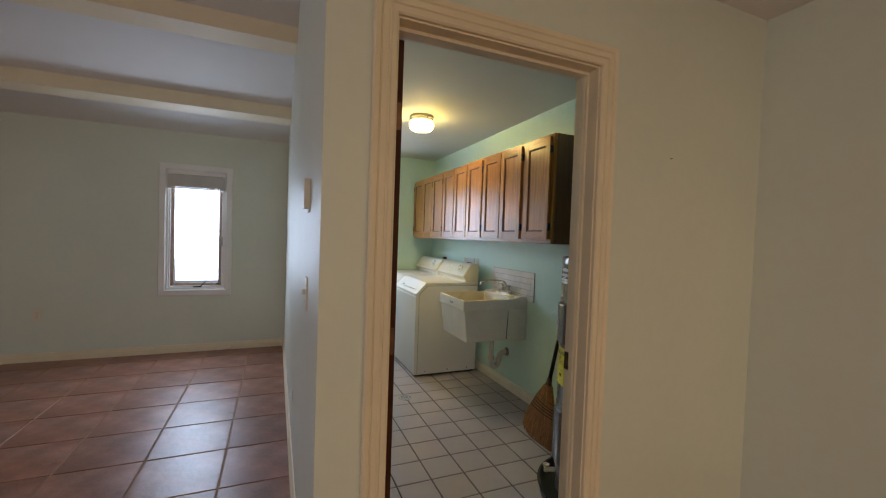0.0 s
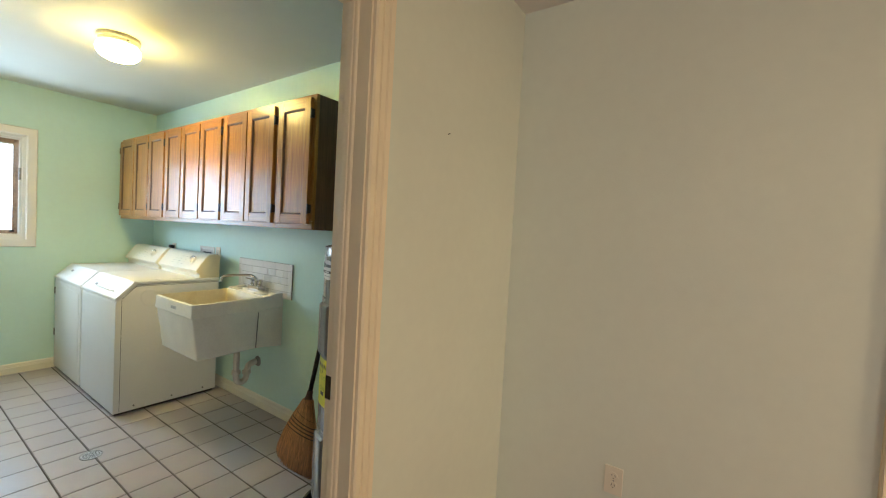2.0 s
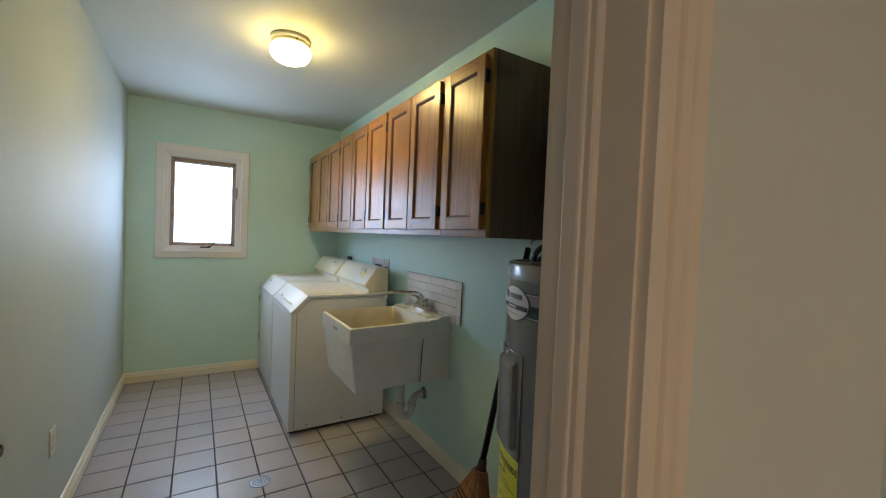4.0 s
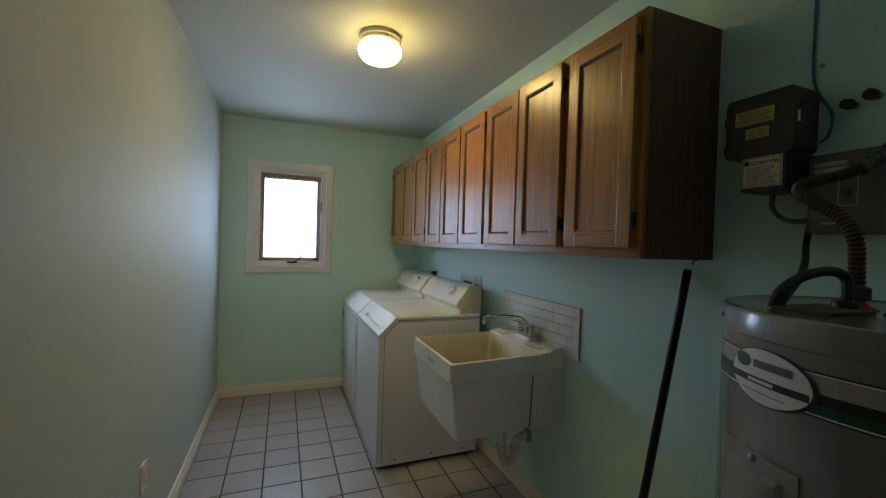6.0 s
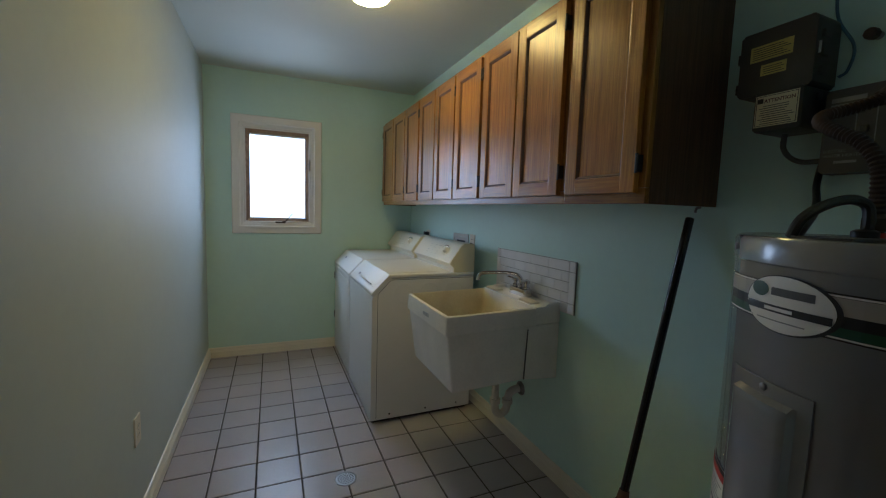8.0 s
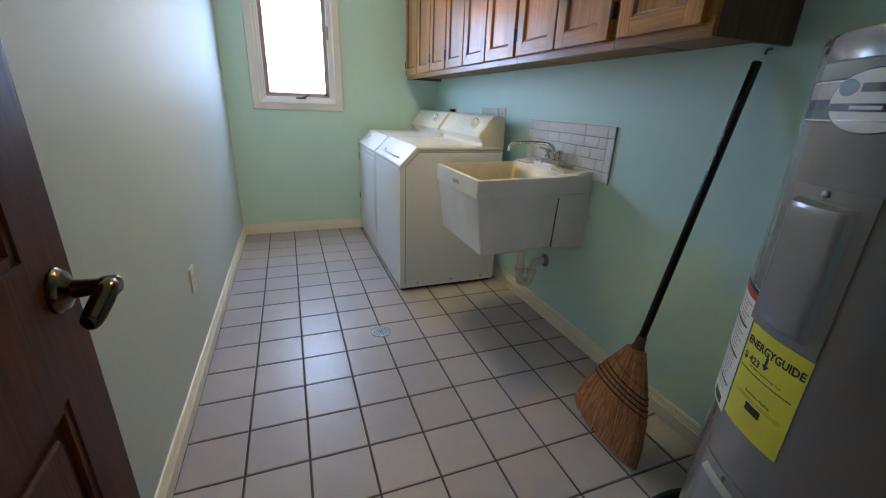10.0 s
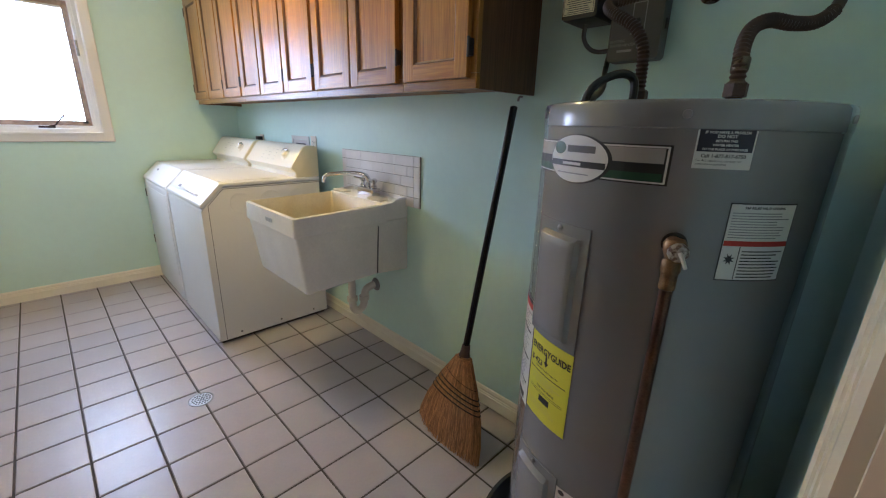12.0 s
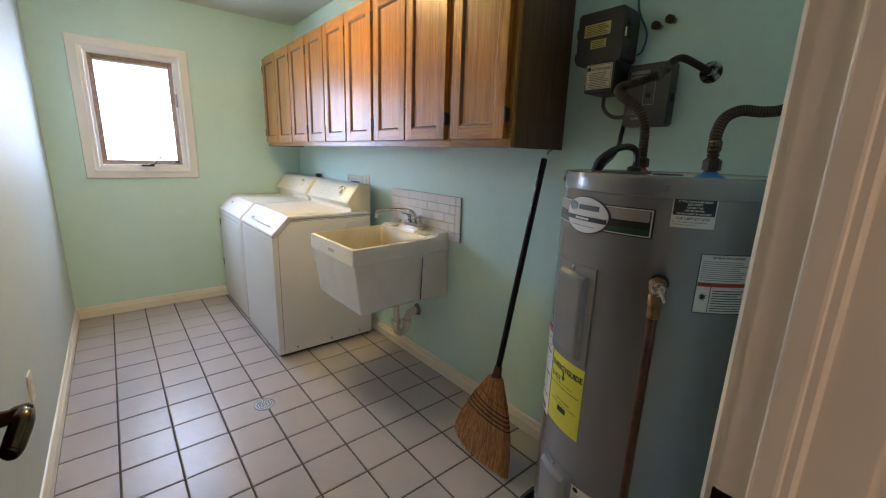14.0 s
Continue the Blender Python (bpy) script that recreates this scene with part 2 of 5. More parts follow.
M_GREEN = mat("dark_green_ink", (0.008, 0.06, 0.03), 0.45, var=0.06, scale=12)
M_RED = mat("red_ink", (0.48, 0.03, 0.02), 0.5, var=0.06, scale=12)
M_BLUE = mat("blue_plastic", (0.02, 0.16, 0.50), 0.45, var=0.06, scale=12)
M_PVC = mat("aged_white_pvc", (0.62, 0.58, 0.50), 0.4, var=0.06, scale=12)
M_STEEL = mat("galvanised_steel", (0.30, 0.30, 0.30), 0.42, metal=1.0, var=0.2, scale=25)
M_FLANGE = mat("spotted_old_chrome", (0.34, 0.33, 0.31), 0.28, metal=1.0, var=0.4, scale=70, second=(0.035, 0.025, 0.018), mix_at=(0.42, 0.56))
M_VALVE = mat("dull_brass", (0.27, 0.155, 0.070), 0.45, metal=0.7, var=0.35, scale=45, fine=0.2, second=(0.13, 0.075, 0.040))
M_SPOT = mat("pitted_pale_metal", (0.42, 0.38, 0.34), 0.5, metal=0.3, var=0.3, scale=220, second=(0.13, 0.08, 0.06), mix_at=(0.46, 0.60))
M_OLDBISQUE = mat("yellowed_plastic", (0.80, 0.72, 0.48), 0.38, var=0.05, scale=5.0)
M_IVORY = mat("ivory_plate", (0.76, 0.70, 0.56), 0.35, var=0.02, scale=12)
M_LAMP = glow("lit_lamp_glass", (1.0, 0.72, 0.20), LAMP_GLOW)
M_LAMPBASE = mat("white_lamp_base", (0.80, 0.74, 0.60), 0.35, var=0.02, scale=12)
M_GLASS = glass_mat()
M_GROUND = mat("dry_concrete", (0.42, 0.41, 0.38), 0.9, var=0.12, scale=1.5, bump=0.3, bscale=30, fine=0.1)
M_SIDING = mat("white_siding", (0.80, 0.80, 0.78), 0.6, var=0.04, scale=1.5)
M_BLIND = mat("grey_blind_slat", (0.55, 0.52, 0.48), 0.45, var=0.05, scale=12)


# ---- mesh helpers ----
def bm_new():
    return bmesh.new()


def box(bm, x0, x1, y0, y1, z0, z1, bevel=0.0, seg=2):
    r = bmesh.ops.create_cube(bm, size=1.0)
    vs = r["verts"]
    for v in vs:
        v.co = Vector(((x0 + x1) / 2 + v.co.x * (x1 - x0), (y0 + y1) / 2 + v.co.y * (y1 - y0), (z0 + z1) / 2 + v.co.z * (z1 - z0)))
    if bevel:
        es = list({e for v in vs for e in v.link_edges})
        bmesh.ops.bevel(bm, geom=es, offset=bevel, segments=seg, affect="EDGES", profile=0.7)
    return bm


def prism(bm, pts, axis, a0, a1, bevel=0.0):
    """Extrudes the outline pts (u, v) along the axis 'x' (u=y, v=z), 'y' (u=x, v=z) or 'z' (u=x, v=y)."""
    def co(u, v, a):
        return {"x": (a, u, v), "y": (u, a, v), "z": (u, v, a)}[axis]
    lo = [bm.verts.new(co(u, v, a0)) for u, v in pts]
    hi = [bm.verts.new(co(u, v, a1)) for u, v in pts]
    n = len(pts)
    fs = [bm.faces.new([lo[i], lo[(i + 1) % n], hi[(i + 1) % n], hi[i]]) for i in range(n)]
    fs += [bm.faces.new(lo[::-1]), bm.faces.new(hi)]
    bmesh.ops.recalc_face_normals(bm, faces=fs)
    if bevel:
        es = list({e for f in fs for e in f.edges})
        bmesh.ops.bevel(bm, geom=es, offset=bevel, segments=2, affect="EDGES", profile=0.7)
    return bm


def lathe(bm, prof, centre, axis=(0, 0, 1), seg=32):
    """Turns the profile (radius, height) about the axis through centre; closes ends of radius 0."""
    q = Vector((0, 0, 1)).rotation_difference(Vector(axis).normalized())
    c = Vector(centre)
    rings = []
    for r, h in prof:
        if r < 1e-6:
            rings.append([bm.verts.new(c + q @ Vector((0, 0, h)))])
        else:
            rings.append([bm.verts.new(c + q @ Vector((r * math.cos(2 * math.pi * i / seg), r * math.sin(2 * math.pi * i / seg), h))) for i in range(seg)])
    for a, b in zip(rings, rings[1:]):
        for i in range(seg):
            j = (i + 1) % seg
            if len(a) == 1 and len(b) == 1:
                continue
            if len(a) == 1:
                bm.faces.new([a[0], b[i], b[j]])
            elif len(b) == 1:
                bm.faces.new([a[i], a[j], b[0]])
            else:
                bm.faces.new([a[i], a[j], b[j], b[i]])
    bmesh.ops.recalc_face_normals(bm, faces=bm.faces[:])
    return bm


def spline(pts, per=8):
    """Catmull-Rom through pts."""
    p = [Vector(q) for q in pts]
    p = [2 * p[0] - p[1]] + p + [2 * p[-1] - p[-2]]
    out = []
    for i in range(1, len(p) - 2):
        for s in range(per):
            t = s / per
            out.append(0.5 * ((2 * p[i]) + (p[i + 1] - p[i - 1]) * t + (2 * p[i - 1] - 5 * p[i] + 4 * p[i + 1] - p[i + 2]) * t * t + (3 * p[i] - p[i - 1] - 3 * p[i + 1] + p[i + 2]) * t ** 3))
    out.append(p[-2])
    return out


def tube(bm, pts, radius, seg=12, ribs=0.0):
    """A round tube along pts; ribs: how far every second ring stands out (corrugated pipe)."""
    pts = [Vector(p) for p in pts]
    rings, side = [], None
    for i, p in enumerate(pts):
        d = (pts[min(i + 1, len(pts) - 1)] - pts[max(i - 1, 0)]).normalized()
        if side is None:
            side = d.orthogonal().normalized()
        side = (side - d * side.dot(d)).normalized()
        up = d.cross(side)
        r = radius(i / (len(pts) - 1)) if callable(radius) else radius
        r += ribs if i % 2 else 0
        rings.append([bm.verts.new(p + r * (math.cos(2 * math.pi * k / seg) * side + math.sin(2 * math.pi * k / seg) * up)) for k in range(seg)])
    for a, b in zip(rings, rings[1:]):
        for i in range(seg):
            bm.faces.new([a[i], a[(i + 1) % seg], b[(i + 1) % seg], b[i]])
    bm.faces.new(rings[0][::-1]), bm.faces.new(rings[-1])
    bmesh.ops.recalc_face_normals(bm, faces=bm.faces[:])
    return bm


def resample(pts, step):
    """Even steps along a polyline."""
    pts = [Vector(p) for p in pts]
    out, left = [pts[0]], step
    for a, b in zip(pts, pts[1:]):
        l, at = (b - a).length, 0.0
        while l - at >= left:
            at += left
            out.append(a.lerp(b, at / l))
            left = step
        left -= l - at
    return out


def ob_of(name, bm, material, smooth=False):
    me = bpy.data.meshes.new(name)
    bm.to_mesh(me)
    bm.free()
    me.materials.append(material)
    if smooth:
        for p in me.polygons:
            p.use_smooth = True
        me.set_sharp_from_angle(angle=radians(35))
    return new(name, me)


def part(name, bm, material, parent, label="", smooth=False):
    ob = ob_of(name, bm, material, smooth)
    ob.parent = parent
    ob.matrix_parent_inverse = parent.matrix_world.inverted()
    if label:
        ob["label"] = label
    return ob


def thing(name, label, category, at=(0, 0, 0), group="", kind=""):
    e = new(name)
    e.empty_display_size = 0.1
    e.location = at
    e.matrix_world = Matrix.Translation(at)
    return tagged(e, label, category, group, kind)


def structure(name, bm, material, label, category, smooth=False):
    return tagged(ob_of(name, bm, material, smooth), label, category, "", "structure")


def casing(bm, prof, x0, x1, z0, z1, y, face, closed=False, axis="y"):
    """A mitred casing round an opening in the plane y (or x when axis is 'x'); prof: (outward, proud); face: -1 or 1, the side it stands out to."""
    rings = []
    for u, v in prof:
        c = [(x0 - u, z0 - (u if closed else 0)), (x0 - u, z1 + u), (x1 + u, z1 + u), (x1 + u, z0 - (u if closed else 0))]
        rings.append([bm.verts.new((a, y + face * v, b) if axis == "y" else (y + face * v, a, b)) for a, b in c])
    n = len(prof)
    for i in range(n):
        a, b = rings[i], rings[(i + 1) % n]
        for s in range(4 if closed else 3):
            bm.faces.new([a[s], a[(s + 1) % 4], b[(s + 1) % 4], b[s]])
    if not closed:
        bm.faces.new([r[0] for r in rings]), bm.faces.new([r[3] for r in rings])
    bmesh.ops.recalc_face_normals(bm, faces=bm.faces[:])
    return bm


CASING = [(0, 0), (0, 0.012), (0.006, 0.017), (0.018, 0.017), (0.021, 0.013), (0.026, 0.013), (0.029, 0.018), (0.046, 0.018), (0.049, 0.014), (0.054, 0.020), (0.068, 0.022), (0.073, 0.016), (0.073, 0)]
BASE = [(0, 0), (0.018, 0), (0.018, 0.052), (0.014, 0.056), (0.014, 0.062), (0.011, 0.066), (0.011, 0.074), (0.006, 0.084), (0, 0.086)]


def skirting(bm, p, q, side):
    """Baseboard from p to q (x, y); side: unit normal into the room."""
    a = [bm.verts.new((p[0] + side[0] * u, p[1] + side[1] * u, v)) for u, v in BASE]
    b = [bm.verts.new((q[0] + side[0] * u, q[1] + side[1] * u, v)) for u, v in BASE]
    n = len(BASE)
    for i in range(n):
        bm.faces.new([a[i], a[(i + 1) % n], b[(i + 1) % n], b[i]])
    bm.faces.new(a), bm.faces.new(b[::-1])
    bmesh.ops.recalc_face_normals(bm, faces=bm.faces[:])
    return bm


# ---- the setting ----
XR, YN, YH, YF, ZC = 2.292, 1.357, 1.242, 5.303, 2.452
HX = 2.34
OX0, OX1, OZ = 0.592, 1.358, 2.036


def xl(y):
    """Inner face of the laundry's long wall."""
    return 0.485


def xo(y):
    """Its other face, towards the living room."""
    return 0.381


def slope(y):
    """Height of the living room's sloping ceiling."""
    return 2.455 + 0.205 * (YF - y)


bm = bm_new()
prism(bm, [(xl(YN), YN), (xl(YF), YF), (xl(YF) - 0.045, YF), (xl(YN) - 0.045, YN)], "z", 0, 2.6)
structure("wall_west", bm, M_PALE, "long wall of the laundry room, mint paint greyed for window glare", "wall")
bm = bm_new()
prism(bm, [(xo(YH), YH), (xo(YF), YF), (xl(YF) - 0.046, YF), (xl(YN) - 0.046, YH)], "z", 0, 4.2)
structure("wall_living_east", bm, M_HALL, "pale celadon painted wall towards the living room", "wall")
bm = bm_new()
box(bm, XR, XR + 0.12, YN - 0.02, YF + 0.16, 0, 2.6)
structure("wall_east", bm, M_LAUNDRY, "pale aqua painted laundry wall behind the machines", "wall")

# door wall: hall skin and laundry skin, with the opening through both
for nm, y0, y1, xa, xb, m, lb in (("wall_hall_north", YH, 1.30, xl(YN) - 0.046, HX, M_HALL, "pale celadon painted hall wall around the laundry doorway"),
                                  ("wall_south", 1.301, YN, xl(YN) - 0.04, XR, M_LAUNDRY, "mint painted laundry wall around the doorway")):
    bm = bm_new()
    box(bm, xa, OX0 - 0.02, y0, y1, 0, 2.6)
    box(bm, OX1 + 0.02, xb, y0, y1, 0, 2.6)
    box(bm, OX0 - 0.02, OX1 + 0.02, y0, y1, OZ + 0.02, 2.6)
    structure(nm, bm, m, lb, "wall")

# window openings (rough) in the outer wall
LW = (0.748, 1.350, 1.149, 2.024)
VW = (-0.856, -0.272, 0.703, 2.034)


def wall_with_hole(bm, xa, xb, y0, y1, z1, hole):
    a, b, c, d = hole
    box(bm, xa, a, y0, y1, 0, z1), box(bm, b, xb, y0, y1, 0, z1)
    box(bm, a, b, y0, y1, 0, c), box(bm, a, b, y0, y1, d, z1)


bm = bm_new()
wall_with_hole(bm, xl(YF) - 0.05, XR, YF, YF + 0.16, 2.6, LW)
structure("wall_north", bm, M_LAUNDRY, "pale mint painted laundry wall with a window", "wall")
bm = bm_new()
wall_with_hole(bm, -4.6, xo(YF) + 0.02, YF, YF + 0.16, 2.62, VW)
structure("wall_living_north", bm, M_HALL, "pale celadon painted living room wall with a window", "wall")

# closing walls of the hall and living room
bm = bm_new()
dy0, dy1 = -0.88, -0.107
box(bm, HX, HX + 0.12, dy1 + 0.02, YH + 0.1, 0, 2.6), box(bm, HX, HX + 0.12, -3.0, dy0 - 0.02, 0, 2.6), box(bm, HX, HX + 0.12, dy0 - 0.02, dy1 + 0.02, 2.06, 2.6)
structure("wall_hall_east", bm, M_HALL, "pale celadon painted hall wall with a closed door", "wall")
# out of view; this opening only passes the added south fill
bm = bm_new()
box(bm, -4.6, -1.8, -3.12, -3.0, 0, 4.7), box(bm, 0.0, HX + 0.12, -3.12, -3.0, 0, 4.7), box(bm, -1.8, 0.0, -3.12, -3.0, 0, 0.85), box(bm, -1.8, 0.0, -3.12, -3.0, 2.25, 4.7)
structure("wall_hall_south", bm, M_HALL, "plain pale wall with a made-up opening out of view", "wall")
# unseen wall; its opening is made up to let the west light in
bm = bm_new()
box(bm, -4.6, -4.48, -3.0, -0.3, 0, 4.7), box(bm, -4.6, -4.48, 1.5, YF, 0, 4.7), box(bm, -4.6, -4.48, -0.3, 1.5, 0, 0.85), box(bm, -4.6, -4.48, -0.3, 1.5, 2.35, 4.7)
structure("wall_living_west", bm, M_HALL, "plain pale living room wall with an added, unseen opening", "wall")

# ceilings
bm = bm_new()
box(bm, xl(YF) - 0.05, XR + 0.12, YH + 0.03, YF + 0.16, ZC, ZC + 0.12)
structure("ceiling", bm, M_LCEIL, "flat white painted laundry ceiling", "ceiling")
bm = bm_new()
box(bm, 0.42, HX + 0.12, -3.0, YH + 0.02, 2.442, 2.442 + 0.12)
structure("ceiling_hall", bm, M_CEIL, "flat white painted hall ceiling", "ceiling")
bm = bm_new()
prism(bm, [(-3.1, slope(-3.1)), (YF + 0.16, slope(YF + 0.16)), (YF + 0.16, slope(YF + 0.16) + 0.12), (-3.1, slope(-3.1) + 0.12)], "x", -4.6, 0.42)
structure("ceiling_living", bm, M_CEIL, "sloping white painted living room ceiling", "ceiling")
bm = bm_new()
box(bm, 0.381, 0.42, -3.0, YH, 2.442, 4.7)
structure("wall_bulkhead", bm, M_HALL, "pale wall above the edge of the hall ceiling", "wall")
for y in (3.23, 4.41):
    bm = bm_new()
    w = 0.15
    prism(bm, [(y, slope(y) + 0.02), (y, slope(y) - 0.117), (y + w, slope(y + w) - 0.117), (y + w, slope(y + w) + 0.02)], "x", -4.48, xo(y) - 0.001)
    structure("beam", bm, M_TRIM, "cream painted boxed ceiling beam", "beam")

# floors: grout beds, tiles come last
bm = bm_new()
box(bm, 0.40, XR + 0.1, YH + 0.05, YF + 0.1, -0.12, -0.003)
floor_laundry = structure("floor", bm, M_GROUT, "square off-white floor tiles with dark grout", "floor")
bm = bm_new()
box(bm, -4.6, 0.40, -3.1, YF + 0.1, -0.12, -0.004), box(bm, 0.40, HX + 0.1, -3.1, YH + 0.05, -0.12, -0.004)
floor_living = structure("floor_living", bm, M_TGROUT, "large terracotta floor tiles with tan grout", "floor")

# baseboards
for nm, p, q, s in (("baseboard_west", (xl(YN), YN), (xl(YF), YF), (1, 0)), ("baseboard_north", (xl(YF), YF), (XR, YF), (0, -1)),
                    ("baseboard_east", (XR, 1.37), (XR, YF), (-1, 0)), ("baseboard_living_north", (-4.48, YF), (xo(YF), YF), (0, -1)),
                    ("baseboard_living_east", (xo(YF), YF), (xo(YH), YH), (-1, 0)), ("baseboard_hall_north", (OX1 + 0.076, YH), (HX, YH), (0, -1)),
                    ("baseboard_hall_end", (xo(YH), YH), (OX0 - 0.076, YH), (0, -1)), ("baseboard_hall_east", (HX, YH), (HX, dy1 + 0.076), (-1, 0))):
    structure(nm, skirting(bm_new(), p, q, s), M_SKIRT if nm in ("baseboard_west", "baseboard_north", "baseboard_east") else M_TRIM, "cream painted moulded baseboard", "baseboard")

# doorway: jambs, stops, casings on both sides
jamb = thing("door_frame", "cream painted door frame with fluted casing", "door frame", (OX0, YH, 0), kind="structure")
bm = bm_new()
box(bm, OX0 - 0.019, OX0, YH, YN, 0, OZ), box(bm, OX1, OX1 + 0.019, YH, YN, 0, OZ), box(bm, OX0 - 0.019, OX1 + 0.019, YH, YN, OZ, OZ + 0.019)
part("jamb", bm, M_TRIM, jamb)
bm = bm_new()
box(bm, OX0, OX0 + 0.008, YH + 0.035, YH + 0.070, 0, OZ - 0.011), prism(bm, [(OX1, YH + 0.086), (OX1 - 0.0070, YH + 0.086), (OX1 - 0.0090, YH + 0.0852), (OX1 - 0.0104, YH + 0.0838), (OX1 - 0.011, YH + 0.0815), (OX1 - 0.011, YH + 0.064), (OX1 - 0.0100, YH + 0.061), (OX1 - 0.0080, YH + 0.059), (OX1 - 0.0075, YH + 0.052), (OX1 - 0.0055, YH + 0.049), (OX1, YH + 0.047)], "z", 0, OZ - 0.011)
box(bm, OX0, OX1, YH + 0.047, YH + 0.086, OZ - 0.011, OZ)
part("door_stop", bm, M_TRIM, jamb)
part("casing", casing(bm_new(), CASING, OX0 - 0.006, OX1 + 0.006, 0, OZ + 0.006, YH, -1), M_TRIM, jamb)
part("casing", casing(bm_new(), CASING, OX0 - 0.006, OX1 + 0.006, 0, OZ + 0.006, YN, 1), M_TRIM, jamb)
bm = bm_new()
box(bm, OX1 - 0.0015, OX1 + 0.001, YH + 0.0885, YN + 0.004, 0.875, 0.945)
box(bm, OX1 - 0.003, OX1 - 0.001, YH + 0.0885, YH + 0.108, 0.893, 0.927)
part("strike_plate", bm, M_BRASS, jamb, "dark brass strike plate")


# ---- windows ----
M_GASKET = mat("brown_gasket", (0.34, 0.235, 0.165), 0.6, var=0.3, scale=40)
WCAS = [(0, 0), (0, 0.014), (0.008, 0.018), (0.060, 0.018), (0.066, 0.012), (0.066, 0)]


def make_window(name, hole, label, blind=False):
    a, b, c, d = hole
    w = thing(name, label, "window", ((a + b) / 2, YF, c), kind="structure")
    part("casing", casing(bm_new(), WCAS, a, b, c, d, YF, -1, closed=True), M_WHITETRIM, w)
    part("window_frame", casing(bm_new(), [(0, -0.15), (0, 0.0), (-0.022, -0.004), (-0.022, -0.15)], a, b, c, d, YF, -1, closed=True), M_WHITETRIM, w)
    part("sash", casing(bm_new(), [(-0.023, -0.05), (-0.023, -0.012), (-0.038, -0.015), (-0.043, -0.026), (-0.043, -0.05)], a, b, c, d, YF, -1, closed=True), M_WHITETRIM, w)
    part("gasket", casing(bm_new(), [(-0.0435, -0.050), (-0.0435, -0.021), (-0.0500, -0.026), (-0.0740, -0.036), (-0.0740, -0.050)], a, b, c, d, YF, -1, closed=True), M_GASKET, w, "thin brown window gasket")
    part("window_sill", box(bm_new(), a - 0.010, b + 0.010, YF - 0.027, YF - 0.0005, c - 0.021, c - 0.0015, 0.003), M_WHITETRIM, w)
    bm = bm_new()
    box(bm, a + 0.0625, b - 0.0625, YF + 0.040, YF + 0.046, c + 0.0625, d - 0.0625)
    p = part("pane", bm, M_GLASS, w)
    p.visible_shadow = False
    # plain grey strip across the head of the glass
    part("weather_strip", box(bm_new(), a + 0.0745, b - 0.0745, YF + 0.028, YF + 0.0395, d - 0.0890, d - 0.0745, 0.002), M_BLIND, w, "grey strip under the window head")
    for xx in (a + 0.16, b - 0.16):
        part("clip", box(bm_new(), xx - 0.009, xx + 0.009, YF + 0.024, YF + 0.0275, d - 0.0920, d - 0.0840, 0.001), M_WHITETRIM, w)
    x, z = (a + b) / 2 + 0.03, c + 0.030
    bm = bm_new()
    box(bm, x - 0.055, x + 0.03, YF - 0.012, YF + 0.012, z - 0.004, z + 0.010, 0.003)
    tube(bm, spline([(x + 0.0, YF - 0.010, z + 0.008), (x + 0.03, YF - 0.03, z + 0.016), (x + 0.045, YF - 0.035, z + 0.035), (x + 0.060, YF - 0.032, z + 0.052), (x + 0.090, YF - 0.028, z + 0.085)], 4), 0.0048, 8)
    part("crank_handle", bm, M_BROWNPIPE, w, "dark bronze window crank handle", True)
    bm = bm_new()
    box(bm, b - 0.045, b - 0.030, YF - 0.005, YF + 0.012, c + 0.50, c + 0.60, 0.003)
    box(bm, b - 0.042, b - 0.034, YF - 0.022, YF, c + 0.55, c + 0.566, 0.002)
    part("latch", bm, M_STEEL, w)
    bm = bm_new()
    box(bm, b - 0.092, b - 0.062, YF + 0.020, YF + 0.030, c + 0.058, c + 0.075, 0.003)
    part("catch", bm, M_BLACK, w)
    if blind:
        bl = thing("blind", "raised grey slatted blind at the head of the window", "blind", ((a + b) / 2, YF - 0.02, d))
        bm = bm_new()
        box(bm, a + 0.012, b - 0.012, YF - 0.026, YF + 0.010, d - 0.045, d - 0.008, 0.003)
        part("headrail", bm, M_WHITETRIM, bl)
        for i in range(14):
            bm = bm_new()
            z0 = d - 0.052 - i * 0.0095
            box(bm, a + 0.016, b - 0.016, YF - 0.024, YF + 0.008, z0 - 0.0088, z0)
            part("slat", bm, M_BLIND, bl)
        bm = bm_new()
        box(bm, a + 0.014, b - 0.014, YF - 0.026, YF + 0.010, d - 0.203, d - 0.188, 0.003)
        part("bottom_rail", bm, M_BLIND, bl)
    return w


make_window("window_1", LW, "white framed casement window over the laundry floor")
make_window("window_2", VW, "tall white framed casement window in the living room", True)
make_west = casing(bm_new(), WCAS, -0.3, 1.5, 0.85, 2.35, -4.48, 1, closed=True, axis="x")
structure("trim", make_west, M_WHITETRIM, "white painted trim round the added, unseen opening", "trim")

# outside: ground to the horizon and the pale neighbouring wall seen through the glass
bm = bm_new()
box(bm, -900, 900, YF + 0.17, 900, -0.35, -0.15)
structure("ground", bm, M_GROUND, "pale sunlit concrete yard outside the windows", "ground")
house = thing("neighbour_house", "sunlit white sided house wall beyond the yard", "house", (0, 9.5, -0.15))
bm = bm_new()
box(bm, -9, 9, 9.56, 9.7, -0.15, 3.2)
part("wall", bm, M_SIDING, house)
for i in range(22):
    bm = bm_new()
    z0 = -0.14 + i * 0.15
    prism(bm, [(9.545, z0), (9.56, z0), (9.56, z0 + 0.15), (9.555, z0 + 0.15)], "x", -9, 9)
    part("siding_board", bm, M_SIDING, house)
bm = bm_new()
